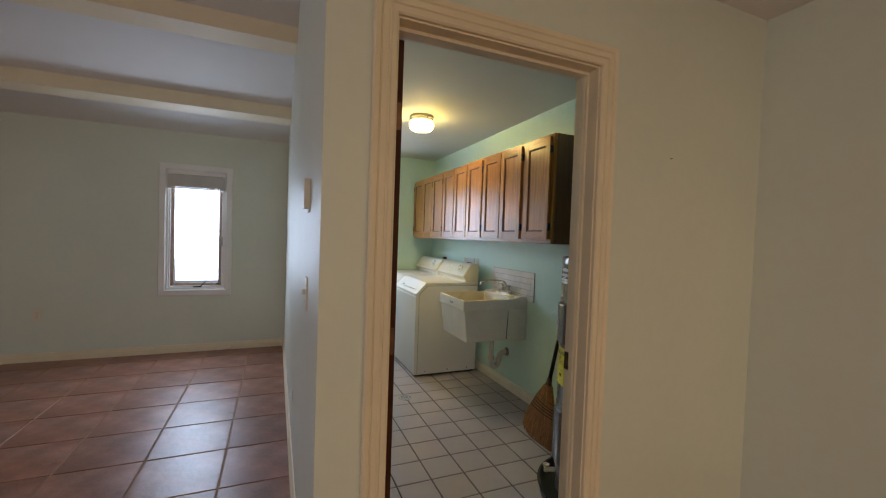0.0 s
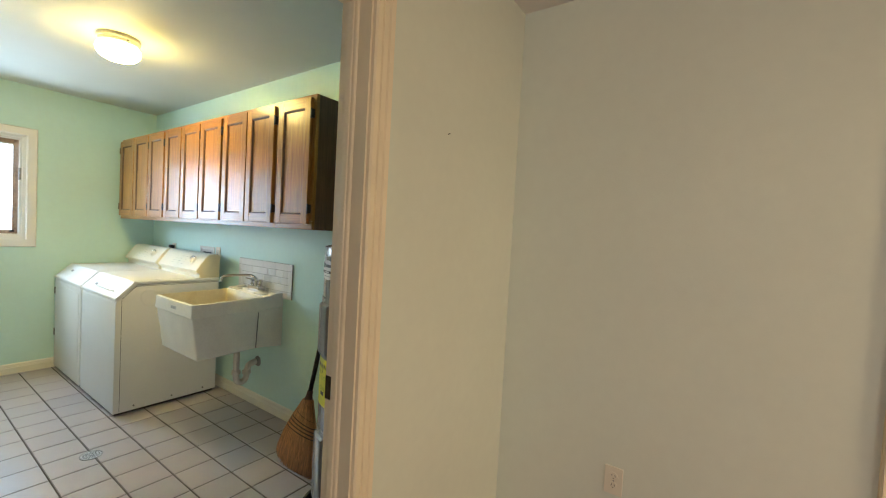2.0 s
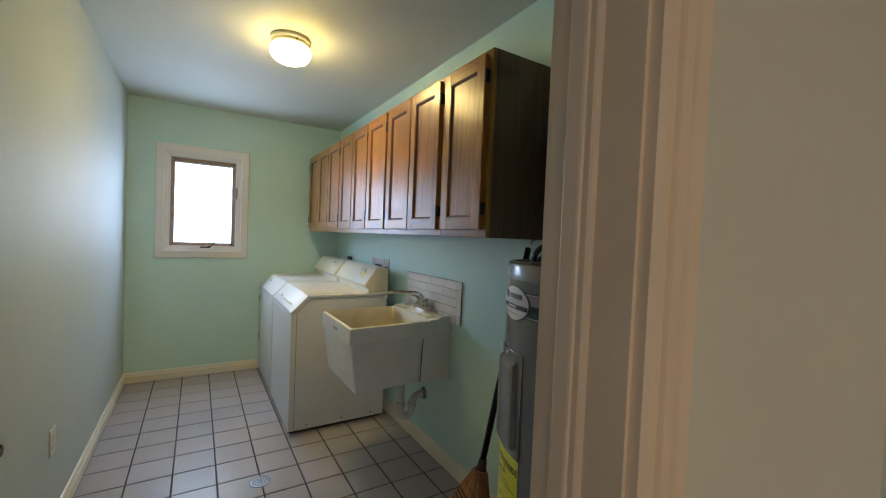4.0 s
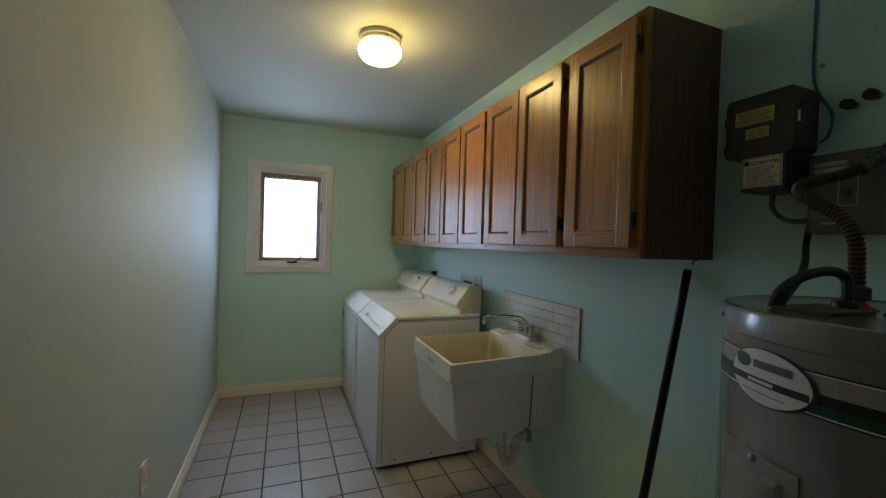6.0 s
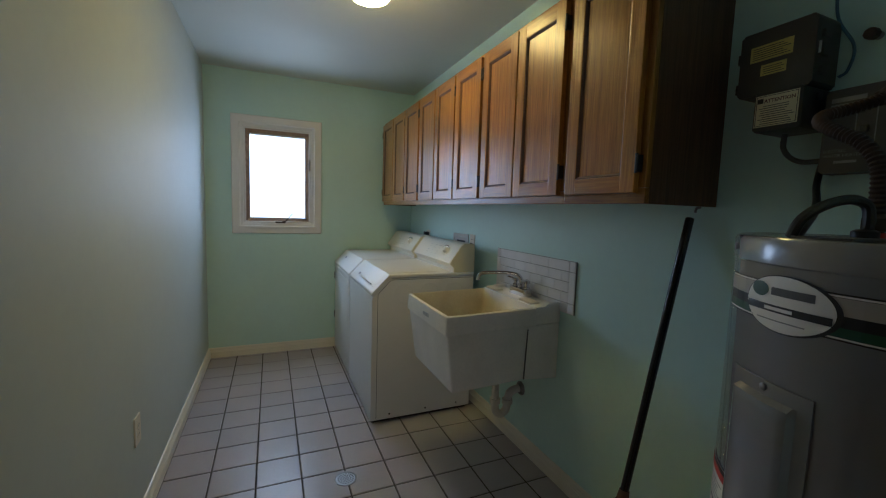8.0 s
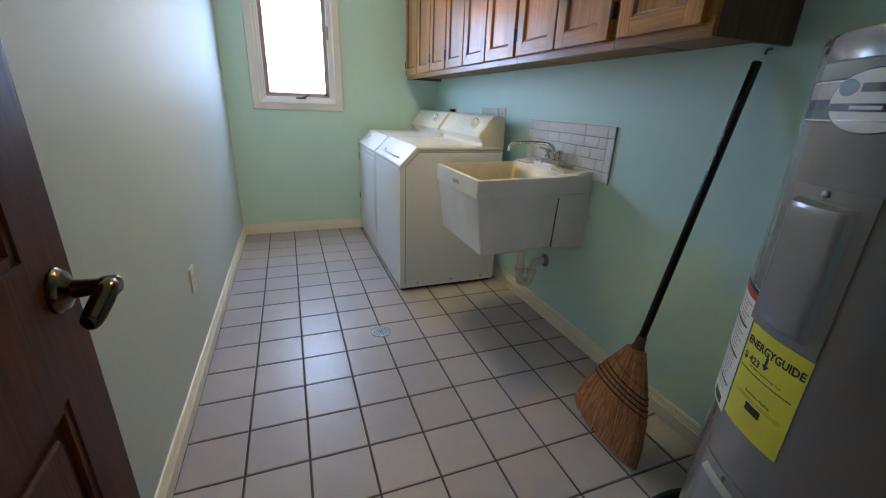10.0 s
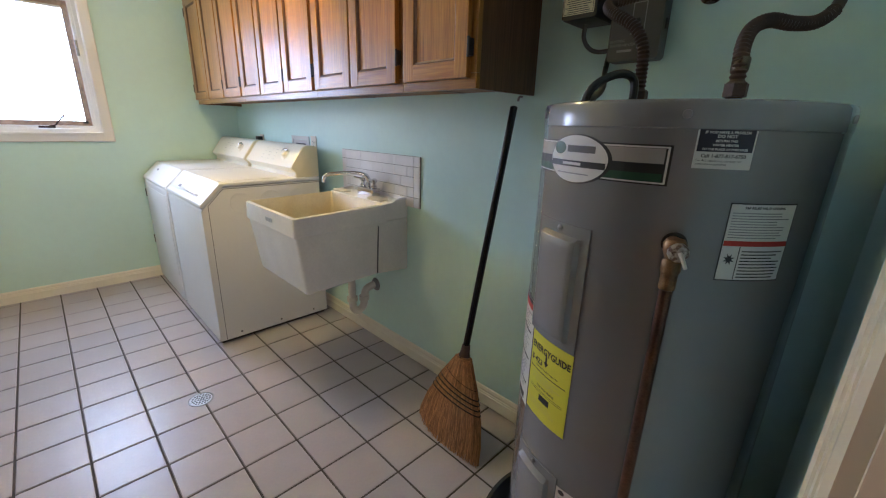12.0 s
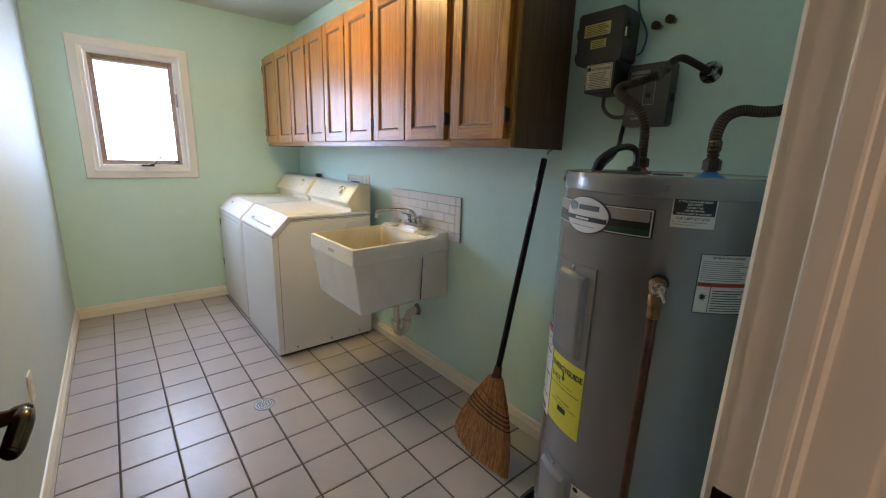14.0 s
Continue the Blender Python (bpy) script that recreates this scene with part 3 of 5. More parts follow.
prism(bm, [(9.1, 3.2), (9.1, 3.1), (12.5, 4.3), (12.5, 4.4)], "x", -9.3, 9.3)
part("roof", bm, M_GREYBOX, house)


# ---- doors ----
def door_leaf(name, label, width, height, m, handle):
    """A panelled leaf: hinge edge at x = 0, running along +x, room face at y = 0, thickness towards +y."""
    d = thing(name, label, "door", kind="structure")
    t, st = 0.038, 0.115
    rows = [(0.21, 0.76), (0.97, 1.52), (1.62, height - 0.115)]
    cols = [(st, width / 2 - 0.05), (width / 2 + 0.05, width - st)]
    bm = bm_new()
    xs = [0, st, width / 2 - 0.05, width / 2 + 0.05, width - st, width]
    for i in (0, 2, 4):
        box(bm, xs[i], xs[i + 1], 0, t, 0.008, height)
    for z0, z1 in [(0.008, 0.21), (0.76, 0.97), (1.52, 1.62), (height - 0.115, height)]:
        for x0, x1 in cols:
            box(bm, x0, x1, 0, t, z0, z1)
    part("frame", bm, M_DOOR, d)
    for z0, z1 in rows:
        for x0, x1 in cols:
            bm = bm_new()
            box(bm, x0, x1, 0.012, t - 0.012, z0, z1)
            for y0, y1 in ((0.004, 0.013), (t - 0.013, t - 0.004)):
                box(bm, x0 + 0.035, x1 - 0.035, y0, y1, z0 + 0.035, z1 - 0.035, 0.006, 1)
            part("panel", bm, M_DOOR, d)
            bm = bm_new()
            for u0, u1, v0, v1 in ((x0, x0 + 0.014, z0, z1), (x1 - 0.014, x1, z0, z1), (x0, x1, z0, z0 + 0.014), (x0, x1, z1 - 0.014, z1)):
                box(bm, u0, u1, 0.003, t - 0.003, v0, v1)
            part("moulding", bm, M_DOOR, d)
    for s, y in ((-1, 0), (1, t)):
        if handle == "lever":
            kx, kz = width - 0.058, 0.905
            bm = bm_new()
            lathe(bm, [(0, 0), (0.034, 0), (0.034, 0.004), (0.030, 0.008), (0.028, 0.012), (0.020, 0.016), (0.014, 0.020), (0.012, 0.05), (0.015, 0.056), (0.015, 0.072), (0.010, 0.077), (0, 0.078)], (kx, y, kz), (0, s, 0), 28)
            tube(bm, spline([(kx + 0.010, y + s * 0.064, kz + 0.002), (kx - 0.02, y + s * 0.066, kz + 0.002), (kx - 0.036, y + s * 0.060, kz - 0.010), (kx - 0.056, y + s * 0.052, kz - 0.026), (kx - 0.064, y + s * 0.048, kz - 0.028)], 5), lambda q: 0.0105 + 0.0045 * math.sin(q * 3.1), 12)
            part("lever_handle", bm, M_BRASS, d, "antique brass lever handle", True)
        else:
            bm = bm_new()
            lathe(bm, [(0, 0), (0.033, 0), (0.033, 0.004), (0.022, 0.010), (0.011, 0.014), (0.011, 0.035), (0.022, 0.044), (0.028, 0.056), (0.026, 0.066), (0.012, 0.070), (0.010, 0.067), (0, 0.067)], (width - 0.065, y, 0.925), (0, s, 0), 28)
            part("knob", bm, M_BRASS, d, "aged brass door knob", True)
    for hz in (0.28, 1.03, 1.78):
        bm = bm_new()
        box(bm, -0.002, 0.0, 0.004, t - 0.006, hz - 0.045, hz + 0.045)
        tube(bm, [(-0.004, t + 0.005, hz - 0.045), (-0.004, t + 0.005, hz + 0.045)], 0.006, 10)
        for k in (-0.03, 0.0, 0.03):
            lathe(bm, [(0.004, -0.001), (0.0035, 0.0012), (0, 0.0012)], (-0.002, 0.02 + (0.006 if k == 0 else -0.004), hz + k), (-1, 0, 0), 8)
        part("hinge", bm, M_HINGE, d, "brown bronze butt hinge", True)
    return d


door = door_leaf("door_1", "dark mahogany panelled door standing open into the laundry", 0.806, 2.03, M_DOOR, "lever")
door.matrix_world = pose(0.644, YN + 0.008, 0.004, 0, 0, 92.9)
door2 = door_leaf("door_2", "closed dark mahogany panelled door in the hall", dy1 - dy0 - 0.006, 2.03, M_DOOR, "knob")
door2.matrix_world = pose(HX + 0.045, dy0 + 0.003, 0.004, 0, 0, 90)
fr2 = thing("door_frame_hall", "cream painted door frame with fluted casing", "door frame", (HX, dy0, 0), kind="structure")
part("casing", casing(bm_new(), CASING, dy0 - 0.006, dy1 + 0.006, 0, 2.046, HX, -1, axis="x"), M_TRIM, fr2)
bm = bm_new()
box(bm, HX, HX + 0.12, dy0 - 0.019, dy0, 0, 2.04), box(bm, HX, HX + 0.12, dy1, dy1 + 0.019, 0, 2.04), box(bm, HX, HX + 0.12, dy0 - 0.019, dy1 + 0.019, 2.04, 2.059)
part("jamb", bm, M_TRIM, fr2)


# ---- wall cabinets ----
CX, CZ0, CZ1 = 1.973, 1.370, 2.115


def cab_door(parent, y0, y1, hinge):
    z0, z1, st = CZ0 + 0.030, CZ1 - 0.022, 0.052
    d = new("door")
    d.matrix_world = Matrix.Translation((CX, (y0 + y1) / 2, z0))
    d.parent = parent
    d.matrix_parent_inverse = parent.matrix_world.inverted()
    bm = bm_new()
    box(bm, CX - 0.021, CX - 0.001, y0, y0 + st, z0, z1, 0.003)
    part("stile", bm, M_OAK, d)
    part("stile", box(bm_new(), CX - 0.021, CX - 0.001, y1 - st, y1, z0, z1, 0.003), M_OAK, d)
    for za in (z0, z1 - st):
        part("rail", box(bm_new(), CX - 0.0206, CX - 0.001, y0 + st - 0.001, y1 - st + 0.001, za, za + st, 0.003), M_OAKH, d)
    bm = bm_new()
    box(bm, CX - 0.011, CX - 0.003, y0 + st - 0.004, y1 - st + 0.004, z0 + st - 0.004, z1 - st + 0.004)
    part("panel", bm, M_OAK, d)
    bm = bm_new()
    a, b, c, e = y0 + st, y1 - st, z0 + st, z1 - st
    casing(bm, [(0.0, 0.011), (0.0, 0.019), (-0.004, 0.018), (-0.010, 0.011)], a, b, c, e, CX, -1, closed=True, axis="x")
    part("bead", bm, M_OAKEND, d, "dark routed bead")
    for z in (z0 + 0.085, z1 - 0.085):
        bm = bm_new()
        yy = y0 if hinge < 0 else y1
        box(bm, CX - 0.023, CX - 0.0002, yy - 0.010 if hinge < 0 else yy, yy if hinge < 0 else yy + 0.010, z - 0.024, z + 0.024, 0.002)
        tube(bm, [(CX - 0.020, yy + hinge * 0.004, z - 0.028), (CX - 0.020, yy + hinge * 0.004, z + 0.028)], 0.0045, 8)
        part("hinge", bm, M_BLACK, d, "dark bronze cabinet hinge", True)


def cabinet(y0, y1, doors, label, end=False):
    c = thing("wall_cabinet", label, "cabinet", (XR, (y0 + y1) / 2, CZ0), "wall cabinets over the machines")
    bm = bm_new()
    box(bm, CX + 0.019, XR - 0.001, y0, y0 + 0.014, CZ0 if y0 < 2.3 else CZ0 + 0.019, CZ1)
    part("side", bm, M_OAKEND, c, "darker oak side panel")
    part("side", box(bm_new(), CX + 0.019, XR - 0.001, y1 - 0.014, y1, CZ0 if y1 > 5.1 else CZ0 + 0.019, CZ1), M_OAKEND, c, "darker oak side panel")
    bm = bm_new()
    box(bm, CX + 0.019, XR - 0.001, y0 + 0.0145, y1 - 0.0145, CZ0 + 0.020, CZ0 + 0.034), box(bm, CX + 0.019, XR - 0.001, y0 + 0.0145, y1 - 0.0145, CZ1 - 0.014, CZ1)
    box(bm, XR - 0.010, XR - 0.0015, y0 + 0.0145, y1 - 0.0145, CZ0 + 0.035, CZ1 - 0.015)
    part("body", bm, M_OAKRAW, c)
    bm = bm_new()
    box(bm, CX, CX + 0.0185, y0, y1, CZ0, CZ0 + 0.045, 0.002)
    part("face_rail", bm, M_OAKH, c)
    part("face_rail", box(bm_new(), CX, CX + 0.0185, y0, y1, CZ1 - 0.040, CZ1, 0.002), M_OAKH, c)
    edges = [y0] + [(doors[i][1] + doors[i + 1][0]) / 2 - 0.018 for i in range(len(doors) - 1)] + [y1 - 0.036]
    for e in edges:
        part("face_stile", box(bm_new(), CX + 0.0004, CX + 0.018, e, e + 0.036, CZ0 + 0.0455, CZ1 - 0.0405, 0.001), M_OAK, c)
    for a, b, hg in doors:
        cab_door(c, a, b, hg)
    return c


cabinet(2.274, 2.618, [(2.298, 2.596, -1)], "stained oak single-door wall cabinet with a dark end panel")
cabinet(2.620, 3.250, [(2.641, 2.934, -1), (2.944, 3.238, 1)], "stained oak two-door wall cabinet above the tub")
cabinet(3.252, 4.172, [(3.264, 3.562, -1), (3.576, 3.866, -1), (3.880, 4.160, 1)], "stained oak three-door wall cabinet above the washer")
cabinet(4.174, 5.180, [(4.188, 4.494, -1), (4.508, 4.818, -1), (4.832, 5.160, 1)], "stained oak three-door wall cabinet above the dryer")


# ---- washer and dryer ----
M_PRINT = mat("faint_grey_print", (0.40, 0.385, 0.35), 0.5, var=0.15, scale=60)


def machine(name, y0, y1, label, dryer):
    m = thing(name, label, name, (1.9, (y0 + y1) / 2, 0))
    x0, x1, z1 = 1.541, 2.220, 0.935
    bm = bm_new()
    prism(bm, [(x0, 0.022), (x1, 0.022), (x1, 0.912), (x0 + 0.112, 0.912), (x0 + 0.004, 0.800), (x0, 0.790)], "y", y0, y1, 0.006)
    part("body", bm, M_ENAMEL, m, "", True)
    bm = bm_new()
    prism(bm, [(x0 - 0.004, 0.806), (x0 + 0.012, 0.806), (x0 + 0.118, 0.914), (x1 + 0.002, 0.914), (x1 + 0.002, z1), (x0 + 0.103, z1), (x0 - 0.004, 0.826)], "y", y0 - 0.003, y1 + 0.003, 0.009)
    part("top", bm, M_ENAMEL, m, "", True)
    bm = bm_new()
    a = math.atan2(z1 - 0.826, 0.107)
    if not dryer:
        prism(bm, [(x0 + 0.108, z1 - 0.004), (x0 + 0.44, z1 - 0.004), (x0 + 0.44, z1 + 0.003), (x0 + 0.104, z1 + 0.003), (x0 + 0.020, 0.8525), (x0 + 0.022, 0.845)], "y", y0 + 0.055, y1 - 0.055, 0.002)
        bmesh.ops.recalc_face_normals(bm, faces=bm.faces[:])
        lid = part("lid", bm, M_ENAMEL, m, "", True)
        part("grip", tube(bm_new(), [(x0 + 0.022, y0 + 0.12, 0.8640), (x0 + 0.020, y0 + 0.13, 0.8640), (x0 + 0.020, y0 + 0.42, 0.8640), (x0 + 0.022, y0 + 0.43, 0.8640)], 0.005, 8), M_WHITETRIM, lid, "glossy white lid grip", True)
    else:
        prism(bm, [(x0 - 0.0005, 0.20), (x0 - 0.004, 0.20), (x0 - 0.004, 0.76), (x0 - 0.0005, 0.76)], "y", y0 + 0.035, y1 - 0.035, 0.0012)
        lid = part("door", bm, M_ENAMEL, m, "", True)
        for z in (0.33, 0.70):
            part("hinge", box(bm_new(), x0 - 0.008, x0 + 0.002, y1 - 0.034, y1 - 0.016, z - 0.03, z + 0.03, 0.002), M_GREYBOX, lid, "dark door hinge")
    for pts in ([(x0 + 0.034, 0.030), (x0 + 0.0365, 0.030), (x0 + 0.0365, 0.822), (x0 + 0.034, 0.819)], [(x0 + 0.034, 0.819), (x0 + 0.0365, 0.818), (x0 + 0.117, 0.901), (x0 + 0.117, 0.904)], [(x0 + 0.117, 0.9015), (x1 - 0.004, 0.9015), (x1 - 0.004, 0.904), (x0 + 0.117, 0.904)]):
        bm = bm_new()
        prism(bm, pts, "y", y0 - 0.0006, y0 + 0.004)
        part("seam", bm, M_GREYBOX, m, "thin dark panel seam")
    # black block stands in for the shade in the gap above the floor
    bm = bm_new()
    box(bm, x0 + 0.012, x1 - 0.02, y0 + 0.012, y1 - 0.012, 0.006, 0.024)
    part("plinth", bm, M_BLACK, m, "black block for the shade under the machine")
    for yy in (y0 + 0.05, y1 - 0.05):
        for xx in (x0 + 0.06, x1 - 0.06):
            bm = bm_new()
            lathe(bm, [(0, 0), (0.018, 0), (0.018, 0.010), (0.008, 0.012), (0.008, 0.024), (0, 0.024)], (xx, yy, 0), seg=12)
            part("foot", bm, M_BLACK, m, "", True)
    # console with a sloping face and rounded end caps
    pr = [(2.074, z1), (2.077, 0.958), (2.066, 0.974), (2.052, 0.983), (2.047, 0.995), (2.053, 1.006), (2.124, 1.104), (2.136, 1.116), (2.152, 1.122), (2.200, 1.122), (2.218, 1.114), (2.225, 1.095), (2.225, z1)]
    bm = bm_new()
    prism(bm, pr, "y", y0 + 0.022, y1 - 0.022)
    con = part("console", bm, M_BISQUE, m, "cream control console", True)
    for e0, e1 in ((y0 + 0.004, y0 + 0.0218), (y1 - 0.0218, y1 - 0.004)):
        bm = bm_new()
        prism(bm, pr, "y", e0, e1, 0.006)
        part("end_cap", bm, M_OLDBISQUE, con, "yellowed plastic end cap", True)
    q = Vector((2.124 - 2.053, 0, 1.104 - 1.006)).normalized()
    nrm = Vector((-q.z, 0, q.x))
    o = Vector((2.053, 0, 1.006))

    def on(u, y, out):
        p = o + q * u + nrm * out
        return (p.x, y, p.z)
    bm = bm_new()
    dial = y0 + 0.17
    lathe(bm, [(0.028, 0.0), (0.028, 0.004), (0.022, 0.008), (0.020, 0.020), (0.015, 0.025), (0, 0.025)], on(0.068, dial, 0.0), tuple(nrm), 24)
    part("dial", bm, M_BISQUE, con, "", True)
    arc = [on(0.068 + 0.030 * math.sin(radians(g)), dial + 0.030 * math.cos(radians(g)), 0.010 + 0.008 * math.sin(radians((g + 20) * 180 / 150))) for g in range(-20, 131, 15)]
    part("dial_grip", tube(bm_new(), arc, 0.0055, 10), M_CHROME, con, "curved chrome dial grip", True)
    part("dial_skirt", lathe(bm_new(), [(0.037, 0.0), (0.036, 0.003), (0.029, 0.0045), (0.029, 0.0)], on(0.068, dial, 0.0006), tuple(nrm), 28), M_BISQUE, con, "", True)
    rnd = random.Random(4 if dryer else 9)
    for yy in (dial + 0.12, dial + 0.20, dial + 0.29):
        for r in range(4):
            w = rnd.uniform(0.02, 0.050)
            bm = bm_new()
            vs = [bm.verts.new(on(0.022 + r * 0.024 + du, yy + dy, 0.0014)) for du, dy in ((0, 0), (0.0018, 0), (0.0018, w), (0, w))]
            bm.faces.new(vs)
            bmesh.ops.solidify(bm, geom=bm.faces[:], thickness=0.0008)
            part("printed_mark", bm, M_PRINT, con, "small grey printed mark")
    bm = bm_new()
    s = Vector((0.107, 0, z1 - 0.826)).normalized()
    c0 = Vector((x0 - 0.004, 0, 0.826)) + s * (0.085 if dryer else 0.045) + Vector((-s.z, 0, s.x)) * (0.0015 if dryer else 0.012)
    yy = (y0 + y1) / 2 + 0.10
    vs = [bm.verts.new(c0 + s * du + Vector((0, yy + dy, 0))) for du, dy in ((0, 0), (0.018, 0), (0.018, 0.05), (0, 0.05))]
    bm.faces.new(vs)
    bmesh.ops.solidify(bm, geom=bm.faces[:], thickness=0.001)
    part("badge", bm, M_STEEL, m, "small dark maker's badge")
    if not dryer:
        for xx in (x0 + 0.20, x0 + 0.37, x0 + 0.54):
            part("embossed_ring", lathe(bm_new(), [(0.055, 0.0), (0.0575, 0.0010), (0.060, 0.0)], (xx, y0 - 0.0002, 0.818), (0, -1, 0), 36), M_ENAMEL, m, "faint embossed ring", True)
    for xx in (x0 + 0.12, x0 + 0.36, x0 + 0.58):
        bm = bm_new()
        lathe(bm, [(0.006, 0.0), (0.005, 0.003), (0, 0.003)], (xx, y0 + 0.0005, 0.052), (0, -1, 0), 10)
        part("screw", bm, M_BLACK, m, "", True)
    return m


machine("washing_machine", 3.765, 4.500, "white top-loading washing machine beside the tub", False)
machine("clothes_dryer", 4.538, 5.282, "white clothes dryer next to the washing machine", True)

# ---- laundry tub ----
SY0, SY1, SX0, SZ = 2.930, 3.440, 1.660, 0.888
M_BADGE = mat("pale_grey_badge", (0.46, 0.45, 0.43), 0.5, var=0.2, scale=60)
tub = thing("laundry_tub", "aged white plastic wall-hung laundry tub", "sink", (2.0, 3.26, 0.5))


def ring(bm, x0, x1, y0, y1, z, r=0.010, k=4):
    vs = []
    for cx, cy, a0 in ((x1 - r, y1 - r, 0), (x0 + r, y1 - r, 90), (x0 + r, y0 + r, 180), (x1 - r, y0 + r, 270)):
        for i in range(k + 1):
            a = radians(a0 + 90 * i / k)
            vs.append(bm.verts.new((cx + r * math.cos(a), cy + r * math.sin(a), z)))
    return vs


def skin(bm, rings, cap=True):
    for a, b in zip(rings, rings[1:]):
        n = len(a)
        for i in range(n):
            bm.faces.new([a[i], a[(i + 1) % n], b[(i + 1) % n], b[i]])
    if cap:
        bm.faces.new(rings[-1])


bm = bm_new()
bx1 = 2.150
outer = [ring(bm, SX0 + 0.012, bx1 - 0.012, SY0 + 0.012, SY1 - 0.012, SZ), ring(bm, SX0, bx1, SY0, SY1, SZ - 0.004), ring(bm, SX0 - 0.004, bx1, SY0 - 0.004, SY1 + 0.004, SZ - 0.080), ring(bm, SX0 + 0.006, bx1, SY0 + 0.001, SY1 - 0.002, SZ - 0.088),
         ring(bm, SX0 + 0.040, bx1 - 0.02, SY0 + 0.008, SY1 - 0.012, 0.548, 0.012), ring(bm, SX0 + 0.052, bx1 - 0.04, SY0 + 0.02, SY1 - 0.03, 0.538, 0.012)]
skin(bm, outer)
bmesh.ops.recalc_face_normals(bm, faces=bm.faces[:])
part("basin", bm, M_SINK, tub, "", True)
bm = bm_new()
inner = [ring(bm, SX0 + 0.0122, bx1 - 0.0122, SY0 + 0.0122, SY1 - 0.0122, SZ + 0.0005), ring(bm, SX0 + 0.016, bx1 - 0.016, SY0 + 0.016, SY1 - 0.016, SZ - 0.006),
         ring(bm, SX0 + 0.055, bx1 - 0.035, SY0 + 0.045, SY1 - 0.045, 0.580, 0.04), ring(bm, SX0 + 0.10, bx1 - 0.08, SY0 + 0.09, SY1 - 0.09, 0.565, 0.04)]
skin(bm, inner)
part("basin_inside", bm, M_SINKIN, tub, "yellowed inside of the basin", True)
bm = bm_new()
box(bm, bx1 - 0.010, XR - 0.002, SY0 - 0.003, SY1 + 0.003, SZ - 0.084, SZ + 0.002, 0.004)
part("deck", bm, M_SINK, tub, "", True)
for ya in (SY0 - 0.002, SY1 - 0.022):
    part("end_ledge", prism(bm_new(), [(2.190, SZ + 0.001), (XR - 0.003, SZ + 0.001), (XR - 0.003, SZ + 0.015), (2.214, SZ + 0.015)], "y", ya, ya + 0.024, 0.002), M_SINK, tub, "", True)
for i in range(7):
    for s in (0.055, 0.395):
        bm = bm_new()
        yy = SY0 + s + i * 0.0165
        box(bm, bx1 - 0.002, bx1 + 0.055, yy, yy + 0.009, SZ + 0.0005, SZ + 0.013, 0.003, 1)
        part("soap_rib", bm, M_SINK, tub)
for yy in (SY0, SY1 - 0.012):
    bm = bm_new()
    prism(bm, [(2.085, 0.545), (XR - 0.002, 0.520), (XR - 0.002, SZ - 0.087), (2.095, SZ - 0.087)], "y", yy, yy + 0.012, 0.003)
    part("side_bracket", bm, M_SINK, tub)
bm = bm_new()
box(bm, SX0 - 0.0056, SX0 - 0.0035, SY0 + 0.20, SY0 + 0.27, SZ - 0.052, SZ - 0.034)
part("badge", bm, M_BADGE, tub, "small pale grey badge")

for pts in ([(2.0835, 0.547), (2.0855, 0.547), (2.0965, SZ - 0.10), (2.0945, SZ - 0.10)],):
    bm = bm_new()
    prism(bm, pts, "y", SY0 - 0.0045, SY0 + 0.004)
    part("seam", bm, M_GREYBOX, tub, "thin dark moulded seam")

SHEAR = Matrix(((1, 0, 0, 0), (0.08, 1, 0, -0.08 * SX0), (0, 0, 1, 0), (0, 0, 0, 1)))
for piece in tub.children:
    piece.data.transform(SHEAR)

tap = thing("faucet", "chrome two-handle faucet on the tub's back deck", "faucet", (2.227, 3.28, SZ + 0.002))
FY = 3.245
bm = bm_new()
prism(bm, [(2.209, FY - 0.068), (2.215, FY - 0.076), (2.259, FY - 0.076), (2.265, FY - 0.068), (2.265, FY + 0.068), (2.259, FY + 0.076), (2.215, FY + 0.076), (2.209, FY + 0.068)], "z", SZ + 0.002, SZ + 0.042, 0.004)
part("base", bm, M_CHROME, tap, "", True)
bm = bm_new()
tube(bm, spline([(2.237, FY, SZ + 0.04), (2.235, FY, SZ + 0.085), (2.209, FY + 0.012, SZ + 0.112), (2.147, FY + 0.05, SZ + 0.118), (2.067, FY + 0.10, SZ + 0.112), (2.042, FY + 0.115, SZ + 0.100), (2.035, FY + 0.12, SZ + 0.070)], 6), lambda q: 0.015 - 0.005 * min(1, q * 2), 14)
part("spout", bm, M_CHROME, tap, "", True)
for s in (-1, 1):
    bm = bm_new()
    lathe(bm, [(0.017, 0.0), (0.017, 0.012), (0.012, 0.016), (0.012, 0.030), (0.019, 0.034), (0.019, 0.046), (0.010, 0.052), (0, 0.052)], (2.237, FY + s * 0.051, SZ + 0.040), seg=18)
    tube(bm, [(2.237, FY + s * 0.051, SZ + 0.082), (2.209, FY + s * 0.066, SZ + 0.088), (2.193, FY + s * 0.072, SZ + 0.092)], 0.006, 8)
    part("tap_handle", bm, M_CHROME, tap, "", True)

trap = thing("drain_trap", "white plastic drain trap under the tub", "pipe", (2.160, 3.34, 0.2))
bm = bm_new()
TY = 3.275
tube(bm, [(2.125, TY, 0.545), (2.125, TY, 0.29)], 0.021, 16)
part("tailpiece", bm, M_PVC, trap, "", True)
bm = bm_new()
